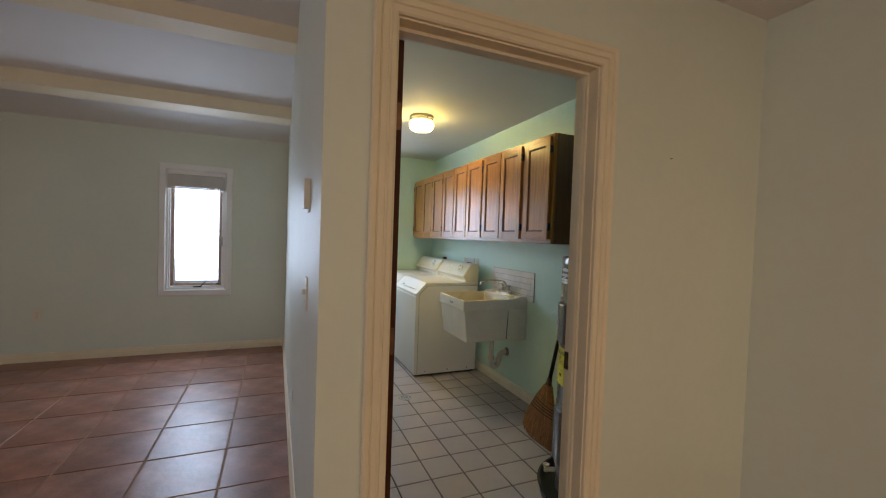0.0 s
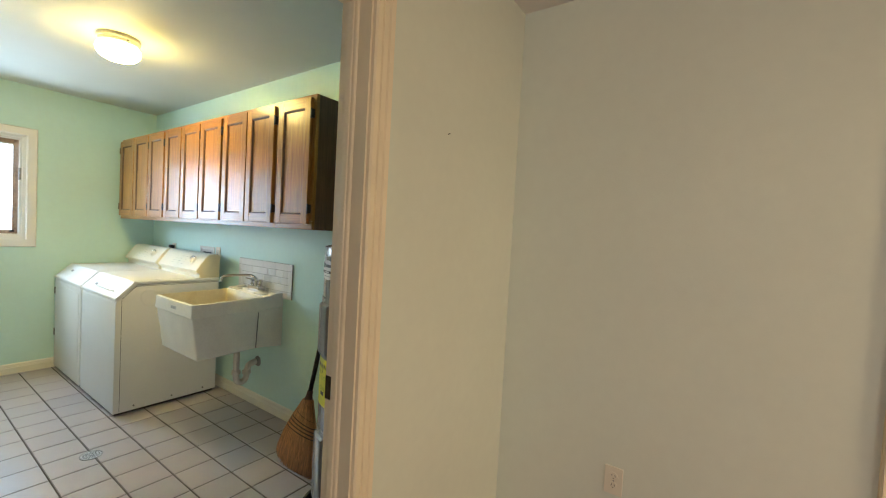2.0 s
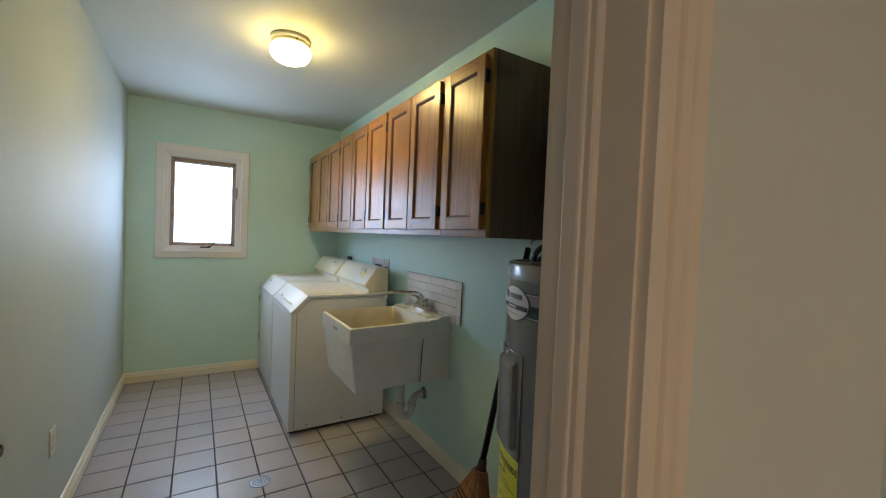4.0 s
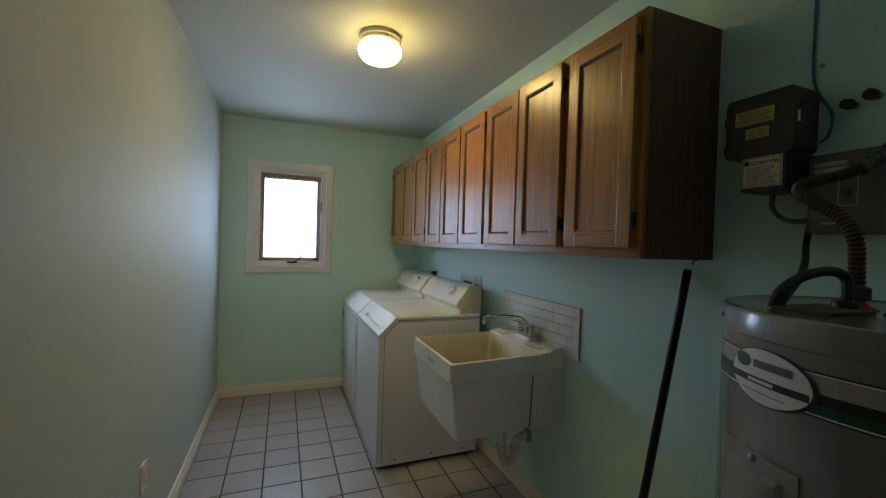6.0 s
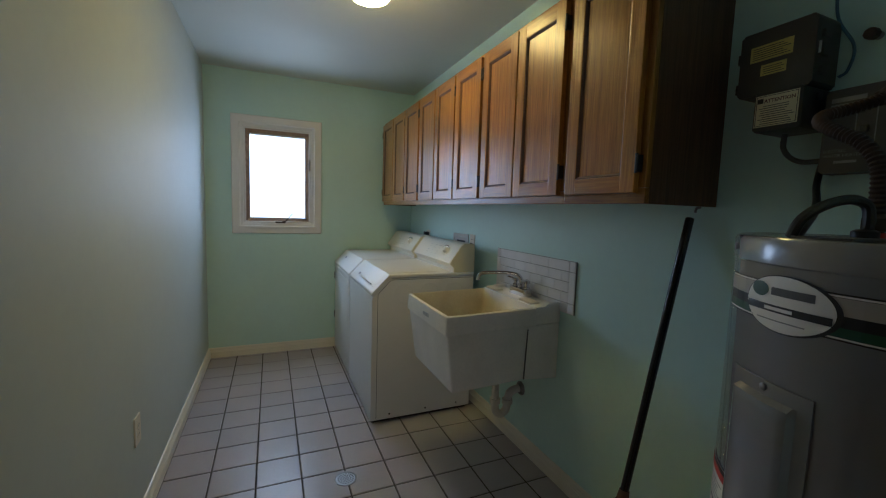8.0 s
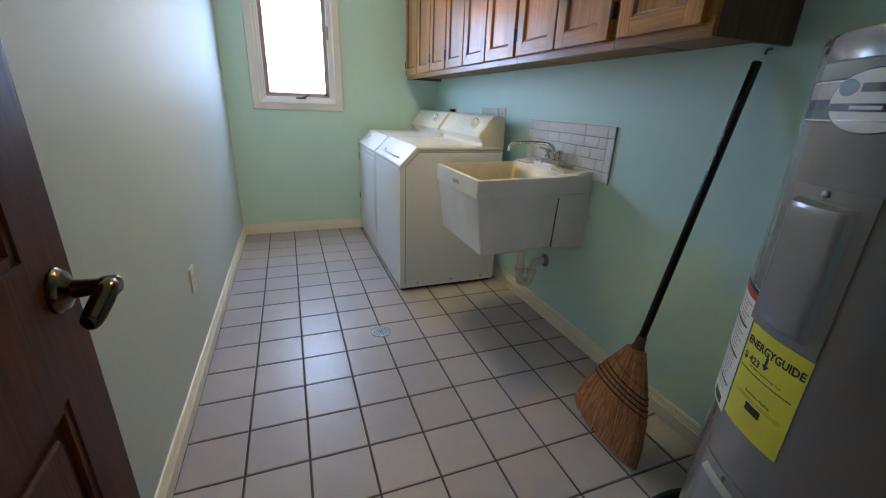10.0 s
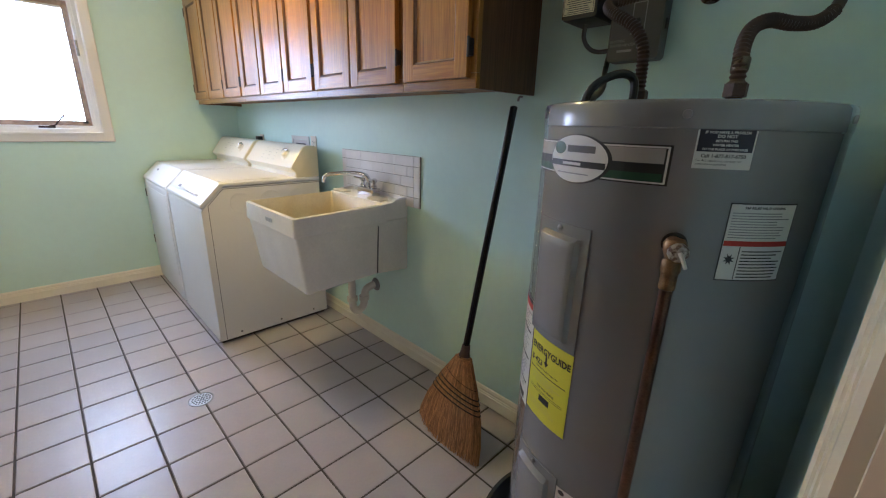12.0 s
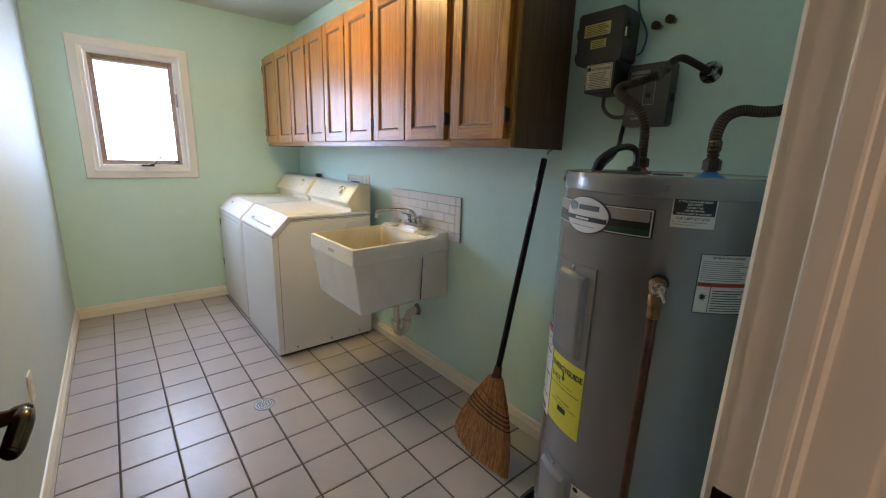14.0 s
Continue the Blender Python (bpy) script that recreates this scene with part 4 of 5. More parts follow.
tube(bm, spline([(2.125, TY, 0.30), (2.125, TY, 0.26), (2.135, TY, 0.225), (2.165, TY, 0.208), (2.195, TY, 0.225), (2.205, TY, 0.26), (2.208, TY, 0.29), (2.222, TY, 0.325), (2.260, TY, 0.338), (2.290, TY, 0.338), (XR - 0.002, TY, 0.338)], 5), 0.022, 16)
part("bend", bm, M_PVC, trap, "", True)
for p, ax in (((2.125, TY, 0.278), (0, 0, 1)), ((2.205, TY, 0.262), (0, 0, 1))):
    bm = bm_new()
    lathe(bm, [(0.022, 0), (0.030, 0.002), (0.030, 0.026), (0.022, 0.028)], p, ax, 16)
    part("slip_nut", bm, M_PVC, trap, "", True)
bm = bm_new()
lathe(bm, [(0.022, 0.018), (0.026, 0.016), (0.038, 0.004), (0.040, 0), (0.022, 0)], (XR - 0.0005, TY, 0.338), (-1, 0, 0), 24)
part("flange", bm, M_STEEL, trap, "tarnished metal wall flange", True)

# ---- water heater ----
HC, HR, HT = Vector((1.938, 1.690, 0)), 0.2635, 1.307
heater = thing("water_heater", "tall grey enamelled electric water heater in a black pan", "water heater", (HC.x, HC.y, 0.05))


def hp(deg, z, out=0.0):
    a = radians(deg)
    return Vector((HC.x + (HR + out) * math.cos(a), HC.y + (HR + out) * math.sin(a), z))


bm = bm_new()
lathe(bm, [(0, 0.045), (HR - 0.01, 0.045), (HR, 0.055), (HR, HT - 0.045), (HR + 0.001, HT - 0.042)], HC, seg=96)
part("tank_jacket", bm, M_GREY, heater, "", True)
bm = bm_new()
lathe(bm, [(HR + 0.0005, HT - 0.044), (HR + 0.0020, HT - 0.042), (HR + 0.0020, HT - 0.008), (HR - 0.001, HT - 0.002), (HR - 0.006, HT), (HR - 0.020, HT - 0.004), (0, HT - 0.003)], HC, seg=96)
part("top_cap", bm, M_GREY, heater, "", True)
for deg in (131, 199, 262, 60):
    bm = bm_new()
    a = radians(deg)
    lathe(bm, [(0.007, 0), (0.006, 0.003), (0, 0.004)], hp(deg, HT - 0.022, 0.0018), (math.cos(a), math.sin(a), 0), 12)
    part("screw", bm, M_STEEL, heater, "", True)


def patch(bm, d0, d1, z0, z1, out, thick=0.0, n=10, ellipse=False):
    """A curved sheet on the tank from angle d0 to d1, thick metres proud."""
    if ellipse:
        dm, zm = (d0 + d1) / 2, (z0 + z1) / 2
        rows = [[bm.verts.new(hp(dm + (d1 - d0) / 2 * k / 8 * math.cos(2 * math.pi * i / 40), zm + (z1 - z0) / 2 * k / 8 * math.sin(2 * math.pi * i / 40), out)) for i in range(40)] for k in range(1, 9)]
        c = bm.verts.new(hp(dm, zm, out))
        for i in range(40):
            bm.faces.new([c, rows[0][i], rows[0][(i + 1) % 40]])
            for p, q in zip(rows, rows[1:]):
                bm.faces.new([p[i], q[i], q[(i + 1) % 40], p[(i + 1) % 40]])
    else:
        lo = [bm.verts.new(hp(d0 + (d1 - d0) * i / n, z0, out + thick)) for i in range(n + 1)]
        hi = [bm.verts.new(hp(d0 + (d1 - d0) * i / n, z1, out + thick)) for i in range(n + 1)]
        fs = [bm.faces.new([lo[i], lo[i + 1], hi[i + 1], hi[i]]) for i in range(n)]
        if thick:
            li = [bm.verts.new(hp(d0 + (d1 - d0) * i / n, z0, out)) for i in range(n + 1)]
            ui = [bm.verts.new(hp(d0 + (d1 - d0) * i / n, z1, out)) for i in range(n + 1)]
            for i in range(n):
                bm.faces.new([li[i], li[i + 1], lo[i + 1], lo[i]]), bm.faces.new([hi[i], hi[i + 1], ui[i + 1], ui[i]])
            bm.faces.new([li[0], lo[0], hi[0], ui[0]]), bm.faces.new([lo[n], li[n], ui[n], hi[n]])
    return bm


for z0, z1, nm in ((0.829, 1.085, "upper"), (0.185, 0.515, "lower")):
    bm = bm_new()
    patch(bm, 140, 171, z0, z1, 0.0004, 0.0032, 14)
    pan = part("access_panel", bm, M_GREY, heater, "", True)
    bm = bm_new()
    nu, nv = 18, 30
    grid = []
    for v in range(nv + 1):
        row = []
        for u in range(nu + 1):
            du, dv = min(u, nu - u) / nu * 0.115, min(v, nv - v) / nv * (z1 - z0 - 0.034)
            e = min(1.0, min(du, dv) / 0.016)
            row.append(bm.verts.new(hp(143 + 24 * u / nu, z0 + 0.012 + (z1 - z0 - 0.034) * v / nv, 0.003 + 0.013 * math.sqrt(1 - (1 - e) ** 2))))
        grid.append(row)
    for r0, r1 in zip(grid, grid[1:]):
        for u in range(nu):
            bm.faces.new([r0[u], r0[u + 1], r1[u + 1], r1[u]])
    bmesh.ops.recalc_face_normals(bm, faces=bm.faces[:])
    part("raised_cover", bm, M_GREY, pan, "", True)
    bm = bm_new()
    a = radians(155.5)
    lathe(bm, [(0.006, 0), (0.006, 0.003), (0.003, 0.005), (0, 0.005)], hp(155.5, z1 - 0.010, 0.0034), (math.cos(a), math.sin(a), 0), 12)
    part("screw", bm, M_STEEL, pan, "", True)

pan_ob = thing("drain_pan", "round black plastic drain pan under the heater", "pan", (HC.x, HC.y, 0))
bm = bm_new()
lathe(bm, [(0, 0.002), (0.335, 0.002), (0.345, 0.06), (0.352, 0.062), (0.352, 0.066), (0.340, 0.066), (0.328, 0.010), (0, 0.008)], HC, seg=64)
part("tray", bm, M_BLACK, pan_ob, "", True)
bm = bm_new()
lathe(bm, [(HR - 0.03, 0.010), (HR - 0.03, 0.046), (0, 0.046)], HC, seg=40)
lathe(bm, [(0, 0.010), (HR - 0.03, 0.010)], HC, seg=40)
part("base_ring", bm, M_BLACK, heater, "", True)


# ---- ceiling lamp ----
LC = (1.432, 3.452, ZC)
lamp = thing("ceiling_lamp", "lit round glass flush ceiling lamp with a white base", "lamp", LC)
bm = bm_new()
lathe(bm, [(0, 0), (0.104, 0), (0.107, -0.004), (0.107, -0.020), (0.104, -0.024), (0.101, -0.026), (0.101, -0.040), (0.097, -0.046), (0.088, -0.050), (0, -0.050)], LC, seg=40)
part("base", bm, M_LAMPBASE, lamp, "", True)
bm = bm_new()
lathe(bm, [(0.085, -0.047), (0.100, -0.051), (0.108, -0.062), (0.110, -0.076), (0.105, -0.096), (0.090, -0.115), (0.066, -0.127), (0.034, -0.133), (0, -0.135)], LC, seg=40)
part("shade", bm, M_LAMP, lamp, "glowing opal glass shade", True)
bm = bm_new()
lathe(bm, [(0.004, 0), (0.004, 0.012), (0, 0.013)], (LC[0] + 0.012, LC[1] - 0.099, LC[2] - 0.034), (0, -1, 0), 8)
part("thumb_screw", bm, M_BRASS, lamp, "", True)


# ---- writing ----
def letters(text, size, place, material, parent, align="LEFT", name="lettering", bold=0.0, sx=1.0):
    """Flat lettering; place(u, v) gives the point for u along the line and v up."""
    cu = bpy.data.curves.new("lettering", "FONT")
    cu.body, cu.size, cu.align_x, cu.resolution_u, cu.offset = text, size, align, 2, bold
    tmp = new("lettering_source", cu)
    dg = bpy.context.evaluated_depsgraph_get()
    me = bpy.data.meshes.new_from_object(tmp.evaluated_get(dg))
    bpy.data.objects.remove(tmp)
    for v in me.vertices:
        v.co = place(v.co.x * sx, v.co.y)
    me.materials.clear()
    me.materials.append(material)
    ob = new(name, me)
    ob.parent = parent
    ob.matrix_parent_inverse = parent.matrix_world.inverted()
    ob["label"] = "printed words " + "".join(ch for ch in text.lower() if ch.isalnum() or ch == " ").strip()
    return ob


def on_tank(deg, z, out, tilt=0.0):
    return lambda u, v: hp(deg + math.degrees((u * math.cos(tilt) - v * math.sin(tilt)) / HR), z + u * math.sin(tilt) + v * math.cos(tilt), out)


def lines_on_tank(bm, d0, d1, z0, z1, rows, seed, out, h=0.35):
    """Unreadable small print: plain bars."""
    rnd = random.Random(seed)
    step = (z1 - z0) / rows
    for r in range(rows):
        end = d0 + (d1 - d0) * rnd.uniform(0.75, 1.0)
        patch(bm, d0, end, z0 + r * step, z0 + r * step + step * h, out, 0, 6)
    return bm


# maker's strip: oval and bars, no lettering
sticker = part("maker_strip", patch(bm_new(), 130, 197.0, 1.176, 1.239, 0.0006), M_INK, heater, "black, white and green maker's strip")
part("strip_border", patch(bm_new(), 130, 196.2, 1.1785, 1.2365, 0.0009), M_WHITE, sticker)
part("strip_dark", patch(bm_new(), 130, 195.5, 1.181, 1.234, 0.0012), M_INK, sticker)
part("strip_light", patch(bm_new(), 130, 194.9, 1.210, 1.2335, 0.0015), mat("dull_beige_ink", (0.36, 0.33, 0.30), 0.45), sticker)
part("strip_green", patch(bm_new(), 130, 194.9, 1.1815, 1.1945, 0.0015), M_GREEN, sticker)
part("oval_edge", patch(bm_new(), 145.5, 178.0, 1.163, 1.251, 0.0020, ellipse=True), M_INK, sticker)
part("oval", patch(bm_new(), 146.0, 176.5, 1.165, 1.249, 0.0026, ellipse=True), M_WHITE, sticker, "white oval with a green disc")
part("disc", patch(bm_new(), 148.5, 156, 1.214, 1.237, 0.0032, ellipse=True), M_GREEN, sticker)
part("bar", patch(bm_new(), 157, 171, 1.219, 1.231, 0.0032), M_GREYBOX, sticker)
part("bar", patch(bm_new(), 146.6, 175.7, 1.193, 1.204, 0.0032), M_INK, sticker)
part("bar", patch(bm_new(), 155, 165, 1.196, 1.201, 0.0037), M_WHITE, sticker)
part("bar", patch(bm_new(), 152, 169, 1.180, 1.182, 0.0032), M_STEEL, sticker)

# notice: white on dark blue-black over white
notice = part("notice_label", patch(bm_new(), 203, 220, 1.207, 1.268, 0.0006), M_WHITE, heater, "white and black notice label")
part("notice_dark", patch(bm_new(), 203.5, 219.5, 1.232, 1.2665, 0.0010), mat("navy_ink", (0.012, 0.012, 0.03), 0.5), notice)
for i, (w, sz) in enumerate((("IF YOU HAVE A PROBLEM", 0.0058), ("DO NOT", 0.0072), ("RETURN THIS", 0.0052), ("WATER HEATER", 0.0052), ("TO THE PLACE OF PURCHASE", 0.0050))):
    letters(w, sz * 0.90, on_tank(211.5, 1.2582 - i * 0.0060, 0.0014), M_WHITE, notice, "CENTER", bold=0.00015)
letters("Call 1-877-817-6750", 0.0072, on_tank(211.5, 1.2235, 0.0012), M_INK, notice, "CENTER", bold=0.00015)
letters("For ALL installation, warranty and", 0.0044, on_tank(203.8, 1.2175, 0.0012), M_INK, notice)
letters("performance questions", 0.0044, on_tank(203.8, 1.2125, 0.0012), M_INK, notice)

# relief valve warning
warn = part("warning_label", patch(bm_new(), 217.0, 240.5, 1.032, 1.158, 0.0006), M_INK, heater, "white warning label with a red band")
part("paper", patch(bm_new(), 217.4, 240.1, 1.034, 1.156, 0.0010), M_WHITE, warn)
part("red_band", patch(bm_new(), 217.5, 240.0, 1.090, 1.0985, 0.0014), M_RED, warn)
letters("T&P RELIEF VALVE OPENING", 0.0052, on_tank(228.7, 1.1490, 0.0014), M_INK, warn, "CENTER", bold=0.0002)
part("small_print", lines_on_tank(bm_new(), 218.2, 239.0, 1.103, 1.146, 10, 3, 0.0014), M_STEEL, warn)
part("small_print", lines_on_tank(bm_new(), 224.0, 239.0, 1.038, 1.086, 9, 5, 0.0014), M_INK, warn)
part("divider", patch(bm_new(), 223.0, 223.3, 1.035, 1.089, 0.0014), M_INK, warn)
bm = bm_new()
c = bm.verts.new(hp(220.3, 1.068, 0.0015))
vs = [bm.verts.new(hp(220.3 + (2.0 if k % 2 else 0.9) * math.cos(k * math.pi / 8), 1.068 + (0.0100 if k % 2 else 0.0045) * math.sin(k * math.pi / 8), 0.0015)) for k in range(16)]
for k in range(16):
    bm.faces.new([c, vs[k], vs[(k + 1) % 16]])
part("burst_sign", bm, M_INK, warn)

# yellow energy label
en = part("energy_label", patch(bm_new(), 142.6, 171.0, 0.6140, 0.8160, 0.0010, 0.0003), M_YELLOW, heater, "bright yellow energy label with black print")
letters("ENERGYGUIDE", 0.0215, on_tank(143.5, 0.7780, 0.0017), M_INK, en, bold=0.0007, sx=0.86)
bm = bm_new()
patch(bm, 155.2, 156.4, 0.7600, 0.7780, 0.0017, 0, 2)
a, b, c = (bm.verts.new(hp(d, z, 0.0017)) for d, z in ((154.1, 0.7620), (157.5, 0.7620), (155.8, 0.7510)))
bm.faces.new([a, b, c])
part("arrow", bm, M_INK, en)
letters("$ 423", 0.019, on_tank(143.8, 0.7470, 0.0017), M_INK, en, bold=0.0005)
letters("Estimated Yearly Energy Cost", 0.0060, on_tank(148.6, 0.7395, 0.0017), M_INK, en, bold=0.0001)
part("rule", patch(bm_new(), 143.6, 169.1, 0.7290, 0.7310, 0.0016), M_INK, en)
part("small_print", lines_on_tank(bm_new(), 145.6, 166.6, 0.7040, 0.7260, 4, 8, 0.0016, 0.22), M_PALEYELLOW, en)
letters("First Hour Rating", 0.0080, on_tank(156.8, 0.6920, 0.0017), M_INK, en, "CENTER", bold=0.0002)
part("small_print", lines_on_tank(bm_new(), 145.6, 168.6, 0.6800, 0.6890, 2, 2, 0.0016, 0.22), M_INK, en)
part("box_mark", patch(bm_new(), 153.1, 160.6, 0.6600, 0.6760, 0.0016), M_INK, en)
part("small_print", lines_on_tank(bm_new(), 144.6, 165.6, 0.6370, 0.6550, 5, 6, 0.0016, 0.2), M_PALEYELLOW, en)
# white side label past the limb
sl = part("data_label", patch(bm_new(), 118, 141.2, 0.600, 0.872, 0.0007), M_WHITE, heater, "tall white data label with a red band")
part("red_band", patch(bm_new(), 118.4, 138.8, 0.848, 0.862, 0.0011), M_RED, sl)
part("black_band", patch(bm_new(), 118.4, 138.8, 0.862, 0.871, 0.0011), M_INK, sl)
part("small_print", lines_on_tank(bm_new(), 120, 138, 0.640, 0.842, 26, 12, 0.0011, 0.3), M_STEEL, sl)
for z in (0.790, 0.722, 0.655):
    part("rule", patch(bm_new(), 118.4, 138.8, z, z + 0.004, 0.0012), M_INK, sl)
part("box_mark", patch(bm_new(), 126, 137, 0.606, 0.624, 0.0012), M_INK, sl)

# rating sticker low on the tank
rs = part("rating_label", patch(bm_new(), 173.6, 187.0, 0.4420, 0.4960, 0.0007), M_WHITE, heater, "small white rating sticker")
part("mark", patch(bm_new(), 175.0, 178.4, 0.4790, 0.4920, 0.0012, ellipse=True), M_INK, rs)
part("small_print", lines_on_tank(bm_new(), 175, 186, 0.446, 0.475, 6, 14, 0.0012, 0.3), M_STEEL, rs)
# the panels and the labels over them sit a little further round the tank
TURN = Matrix.Translation(HC) @ Matrix.Rotation(radians(2.8), 4, "Z") @ Matrix.Translation(-HC)
RISE = Matrix.Translation((0, 0, 0.008))
for piece in heater.children:
    if piece.name.split(".")[0] in ("access_panel", "energy_label", "data_label"):
        for ob in [piece, *piece.children]:
            ob.data.transform(TURN if piece.name.startswith("access") else RISE @ TURN)

# relief valve with discharge pipe
vd = 202
va = radians(vd)
vdir = Vector((math.cos(va), math.sin(va), 0))
valve = thing("relief_valve", "brass relief valve with a copper discharge pipe", "valve", tuple(hp(vd, 1.085, 0.03)))
part("opening_ring", lathe(bm_new(), [(0.019, 0.0), (0.019, 0.0012), (0, 0.0014)], hp(vd + 0.6, 1.086, 0.0002), tuple(vdir), 24), M_INK, heater, "dark round opening", True)
part("nipple", lathe(bm_new(), [(0.011, 0.0), (0.011, 0.018), (0.014, 0.018), (0.014, 0.030), (0, 0.030)], hp(vd, 1.088, 0.0), tuple(vdir), 16), M_VALVE, valve, "", True)
part("valve_body", lathe(bm_new(), [(0, -0.040), (0.013, -0.040), (0.0145, -0.036), (0.0145, -0.020), (0.012, -0.016), (0.016, -0.004), (0.017, 0.008), (0.013, 0.015), (0, 0.017)], hp(vd, 1.086, 0.034), (0, 0, 1), 18), M_VALVE, valve, "", True)
part("valve_cap", lathe(bm_new(), [(0.0125, -0.006), (0.0150, -0.003), (0.0150, 0.003), (0.0125, 0.006), (0.008, 0.008), (0, 0.008)], hp(vd + 0.7, 1.084, 0.048), tuple(vdir), 20), M_SPOT, valve, "pitted pale metal cap", True)
e0 = hp(vd + 0.9, 1.086, 0.057)
part("test_lever", tube(bm_new(), [e0, e0 + Vector((-0.003, -0.006, -0.008)), e0 + Vector((-0.002, -0.012, -0.022))], lambda q: 0.0034 - 0.0006 * q, 8), M_PVC, valve, "", True)
p0 = hp(vd, 1.050, 0.034)
part("discharge_pipe", tube(bm_new(), [p0, p0 + Vector((0.002, 0.002, -0.5)), p0 + Vector((0.006, 0.004, -0.93))], 0.0098, 14), M_COPPER, valve, "tall tarnished copper pipe", True)
part("coupling", lathe(bm_new(), [(0.0100, -0.020), (0.0125, -0.018), (0.0125, 0.012), (0.0100, 0.014)], p0 + Vector((0, 0, -0.012)), (0, 0, 1), 16), M_VALVE, valve, "", True)
dv = Vector((math.cos(radians(150)), math.sin(radians(150)), 0))
dr = hp(150, 0.130, 0.0)
bm = bm_new()
lathe(bm, [(0.012, 0), (0.012, 0.035), (0.016, 0.036), (0.016, 0.055), (0, 0.056)], dr, tuple(dv), 14)
lathe(bm, [(0.006, 0.0), (0.006, 0.02), (0.018, 0.021), (0.018, 0.028), (0, 0.029)], dr + dv * 0.045, (0, 0, 1), 12)
part("drain_cock", bm, M_PVC, heater, "white plastic drain cock", True)

# plates, nuts and hoses on top of the tank
for nm, q, m, lb in (("hot", (1.950, 1.780), M_RED, "red plastic collar"), ("cold", (1.876, 1.588), M_BLUE, "blue plastic collar")):
    bm = bm_new()
    lathe(bm, [(0.031, 0.0), (0.029, 0.003), (0.017, 0.009), (0.014, 0.014), (0, 0.014)], (q[0], q[1], HT - 0.004), seg=28)
    part("collar", bm, m, heater, lb, True)
bm = bm_new()
lathe(bm, [(0.035, 0.0), (0.035, 0.0015), (0, 0.002)], (1.93, 1.70, HT - 0.003), seg=24)
part("cap_plate", bm, M_INK, heater, "dark cap plate", True)
bm = bm_new()
box(bm, 1.79, 1.93, 1.745, 1.825, HT - 0.003, HT + 0.001, 0.001)
part("wiring_cover", bm, M_GREYBOX, heater, "flat wiring cover plate")


def hose(name, label, pts, r, ribbed):
    t = thing(name, label, "pipe", pts[0])
    sp = resample(spline(pts, 10), 0.0042)
    n = len(sp)
    k = int(n * ribbed)
    part("corrugated_tube", tube(bm_new(), sp[:k + 1], r, 12, 0.0026), M_BROWNPIPE, t, "", True)
    part("plain_tube", tube(bm_new(), sp[k:], r * 1.02, 12), M_BROWNPIPE, t, "", True)
    part("nut", lathe(bm_new(), [(0.012, 0.0), (0.019, 0.001), (0.019, 0.022), (0.014, 0.026), (0.012, 0.026)], Vector(pts[0]) + Vector((0, 0, 0.004)), (0, 0, 1), 6), M_BROWNPIPE, t)
    return t, sp, k


M_UNION = mat("corroded_union", (0.14, 0.13, 0.11), 0.5, metal=0.5, var=0.35, scale=60, second=(0.06, 0.035, 0.022))
hot_pts = [(1.950, 1.780, HT + 0.008), (1.952, 1.782, 1.374), (1.955, 1.788, 1.430), (1.962, 1.815, 1.474), (1.975, 1.862, 1.505), (1.998, 1.896, 1.528), (2.030, 1.907, 1.548), (2.068, 1.886, 1.561), (2.100, 1.852, 1.578), (2.135, 1.835, 1.606), (2.165, 1.829, 1.628), (2.200, 1.818, 1.641), (2.240, 1.797, 1.630), (2.288, 1.768, 1.608)]
hot, sp, k = hose("hot_water_pipe", "brown corrugated copper hose bent from the heater to the wall", hot_pts, 0.0105, 0.66)
q0 = (sp[k + 6] - sp[k]).normalized()
part("union", lathe(bm_new(), [(0.011, -0.006), (0.017, -0.005), (0.018, 0.020), (0.014, 0.022), (0.014, 0.034), (0.017, 0.035), (0.017, 0.046), (0.011, 0.047)], sp[k], tuple(q0), 12), M_UNION, hot, "dull corroded union", True)
part("wall_flange", lathe(bm_new(), [(0.012, 0.014), (0.016, 0.012), (0.030, 0.004), (0.032, 0.0), (0.012, 0.0)], (XR - 0.0005, 1.766, 1.607), (-1, 0, 0), 28), M_FLANGE, hot, "spotted chrome wall flange", True)
cold_pts = [(1.876, 1.588, HT + 0.008), (1.878, 1.590, 1.370), (1.895, 1.595, 1.405), (1.930, 1.594, 1.438), (1.975, 1.578, 1.456), (2.025, 1.552, 1.456), (2.075, 1.526, 1.463), (2.110, 1.508, 1.484), (2.150, 1.502, 1.518), (2.185, 1.500, 1.550)]
cold, sp, k = hose("cold_water_pipe", "brown corrugated copper hose bent from the heater to a shutoff valve", cold_pts, 0.0105, 0.80)
part("solder_collar", lathe(bm_new(), [(0.0130, 0.0), (0.0138, 0.002), (0.0138, 0.020), (0.0130, 0.022)], (1.880, 1.590, 1.362), (0.1, 0, 1), 14), M_BRASS, cold, "brass coloured solder collar", True)
vq = (Vector((2.235, 1.494, 1.632)) - Vector((2.185, 1.500, 1.550))).normalized()
shut = thing("shutoff_valve", "dark bronze shutoff valve on the cold water pipe", "valve", (2.20, 1.497, 1.57))
part("valve_body", lathe(bm_new(), [(0.010, -0.004), (0.0175, -0.002), (0.0175, 0.014), (0.0135, 0.018), (0.0145, 0.046), (0.016, 0.050), (0.016, 0.060), (0.010, 0.064), (0.009, 0.096), (0, 0.096)], (2.185, 1.500, 1.550), tuple(vq), 16), M_BROWNPIPE, shut, "", True)
part("stem", tube(bm_new(), [(2.21, 1.497, 1.595), (2.288, 1.492, 1.600)], 0.010, 10), M_BROWNPIPE, shut, "", True)
bm = bm_new()
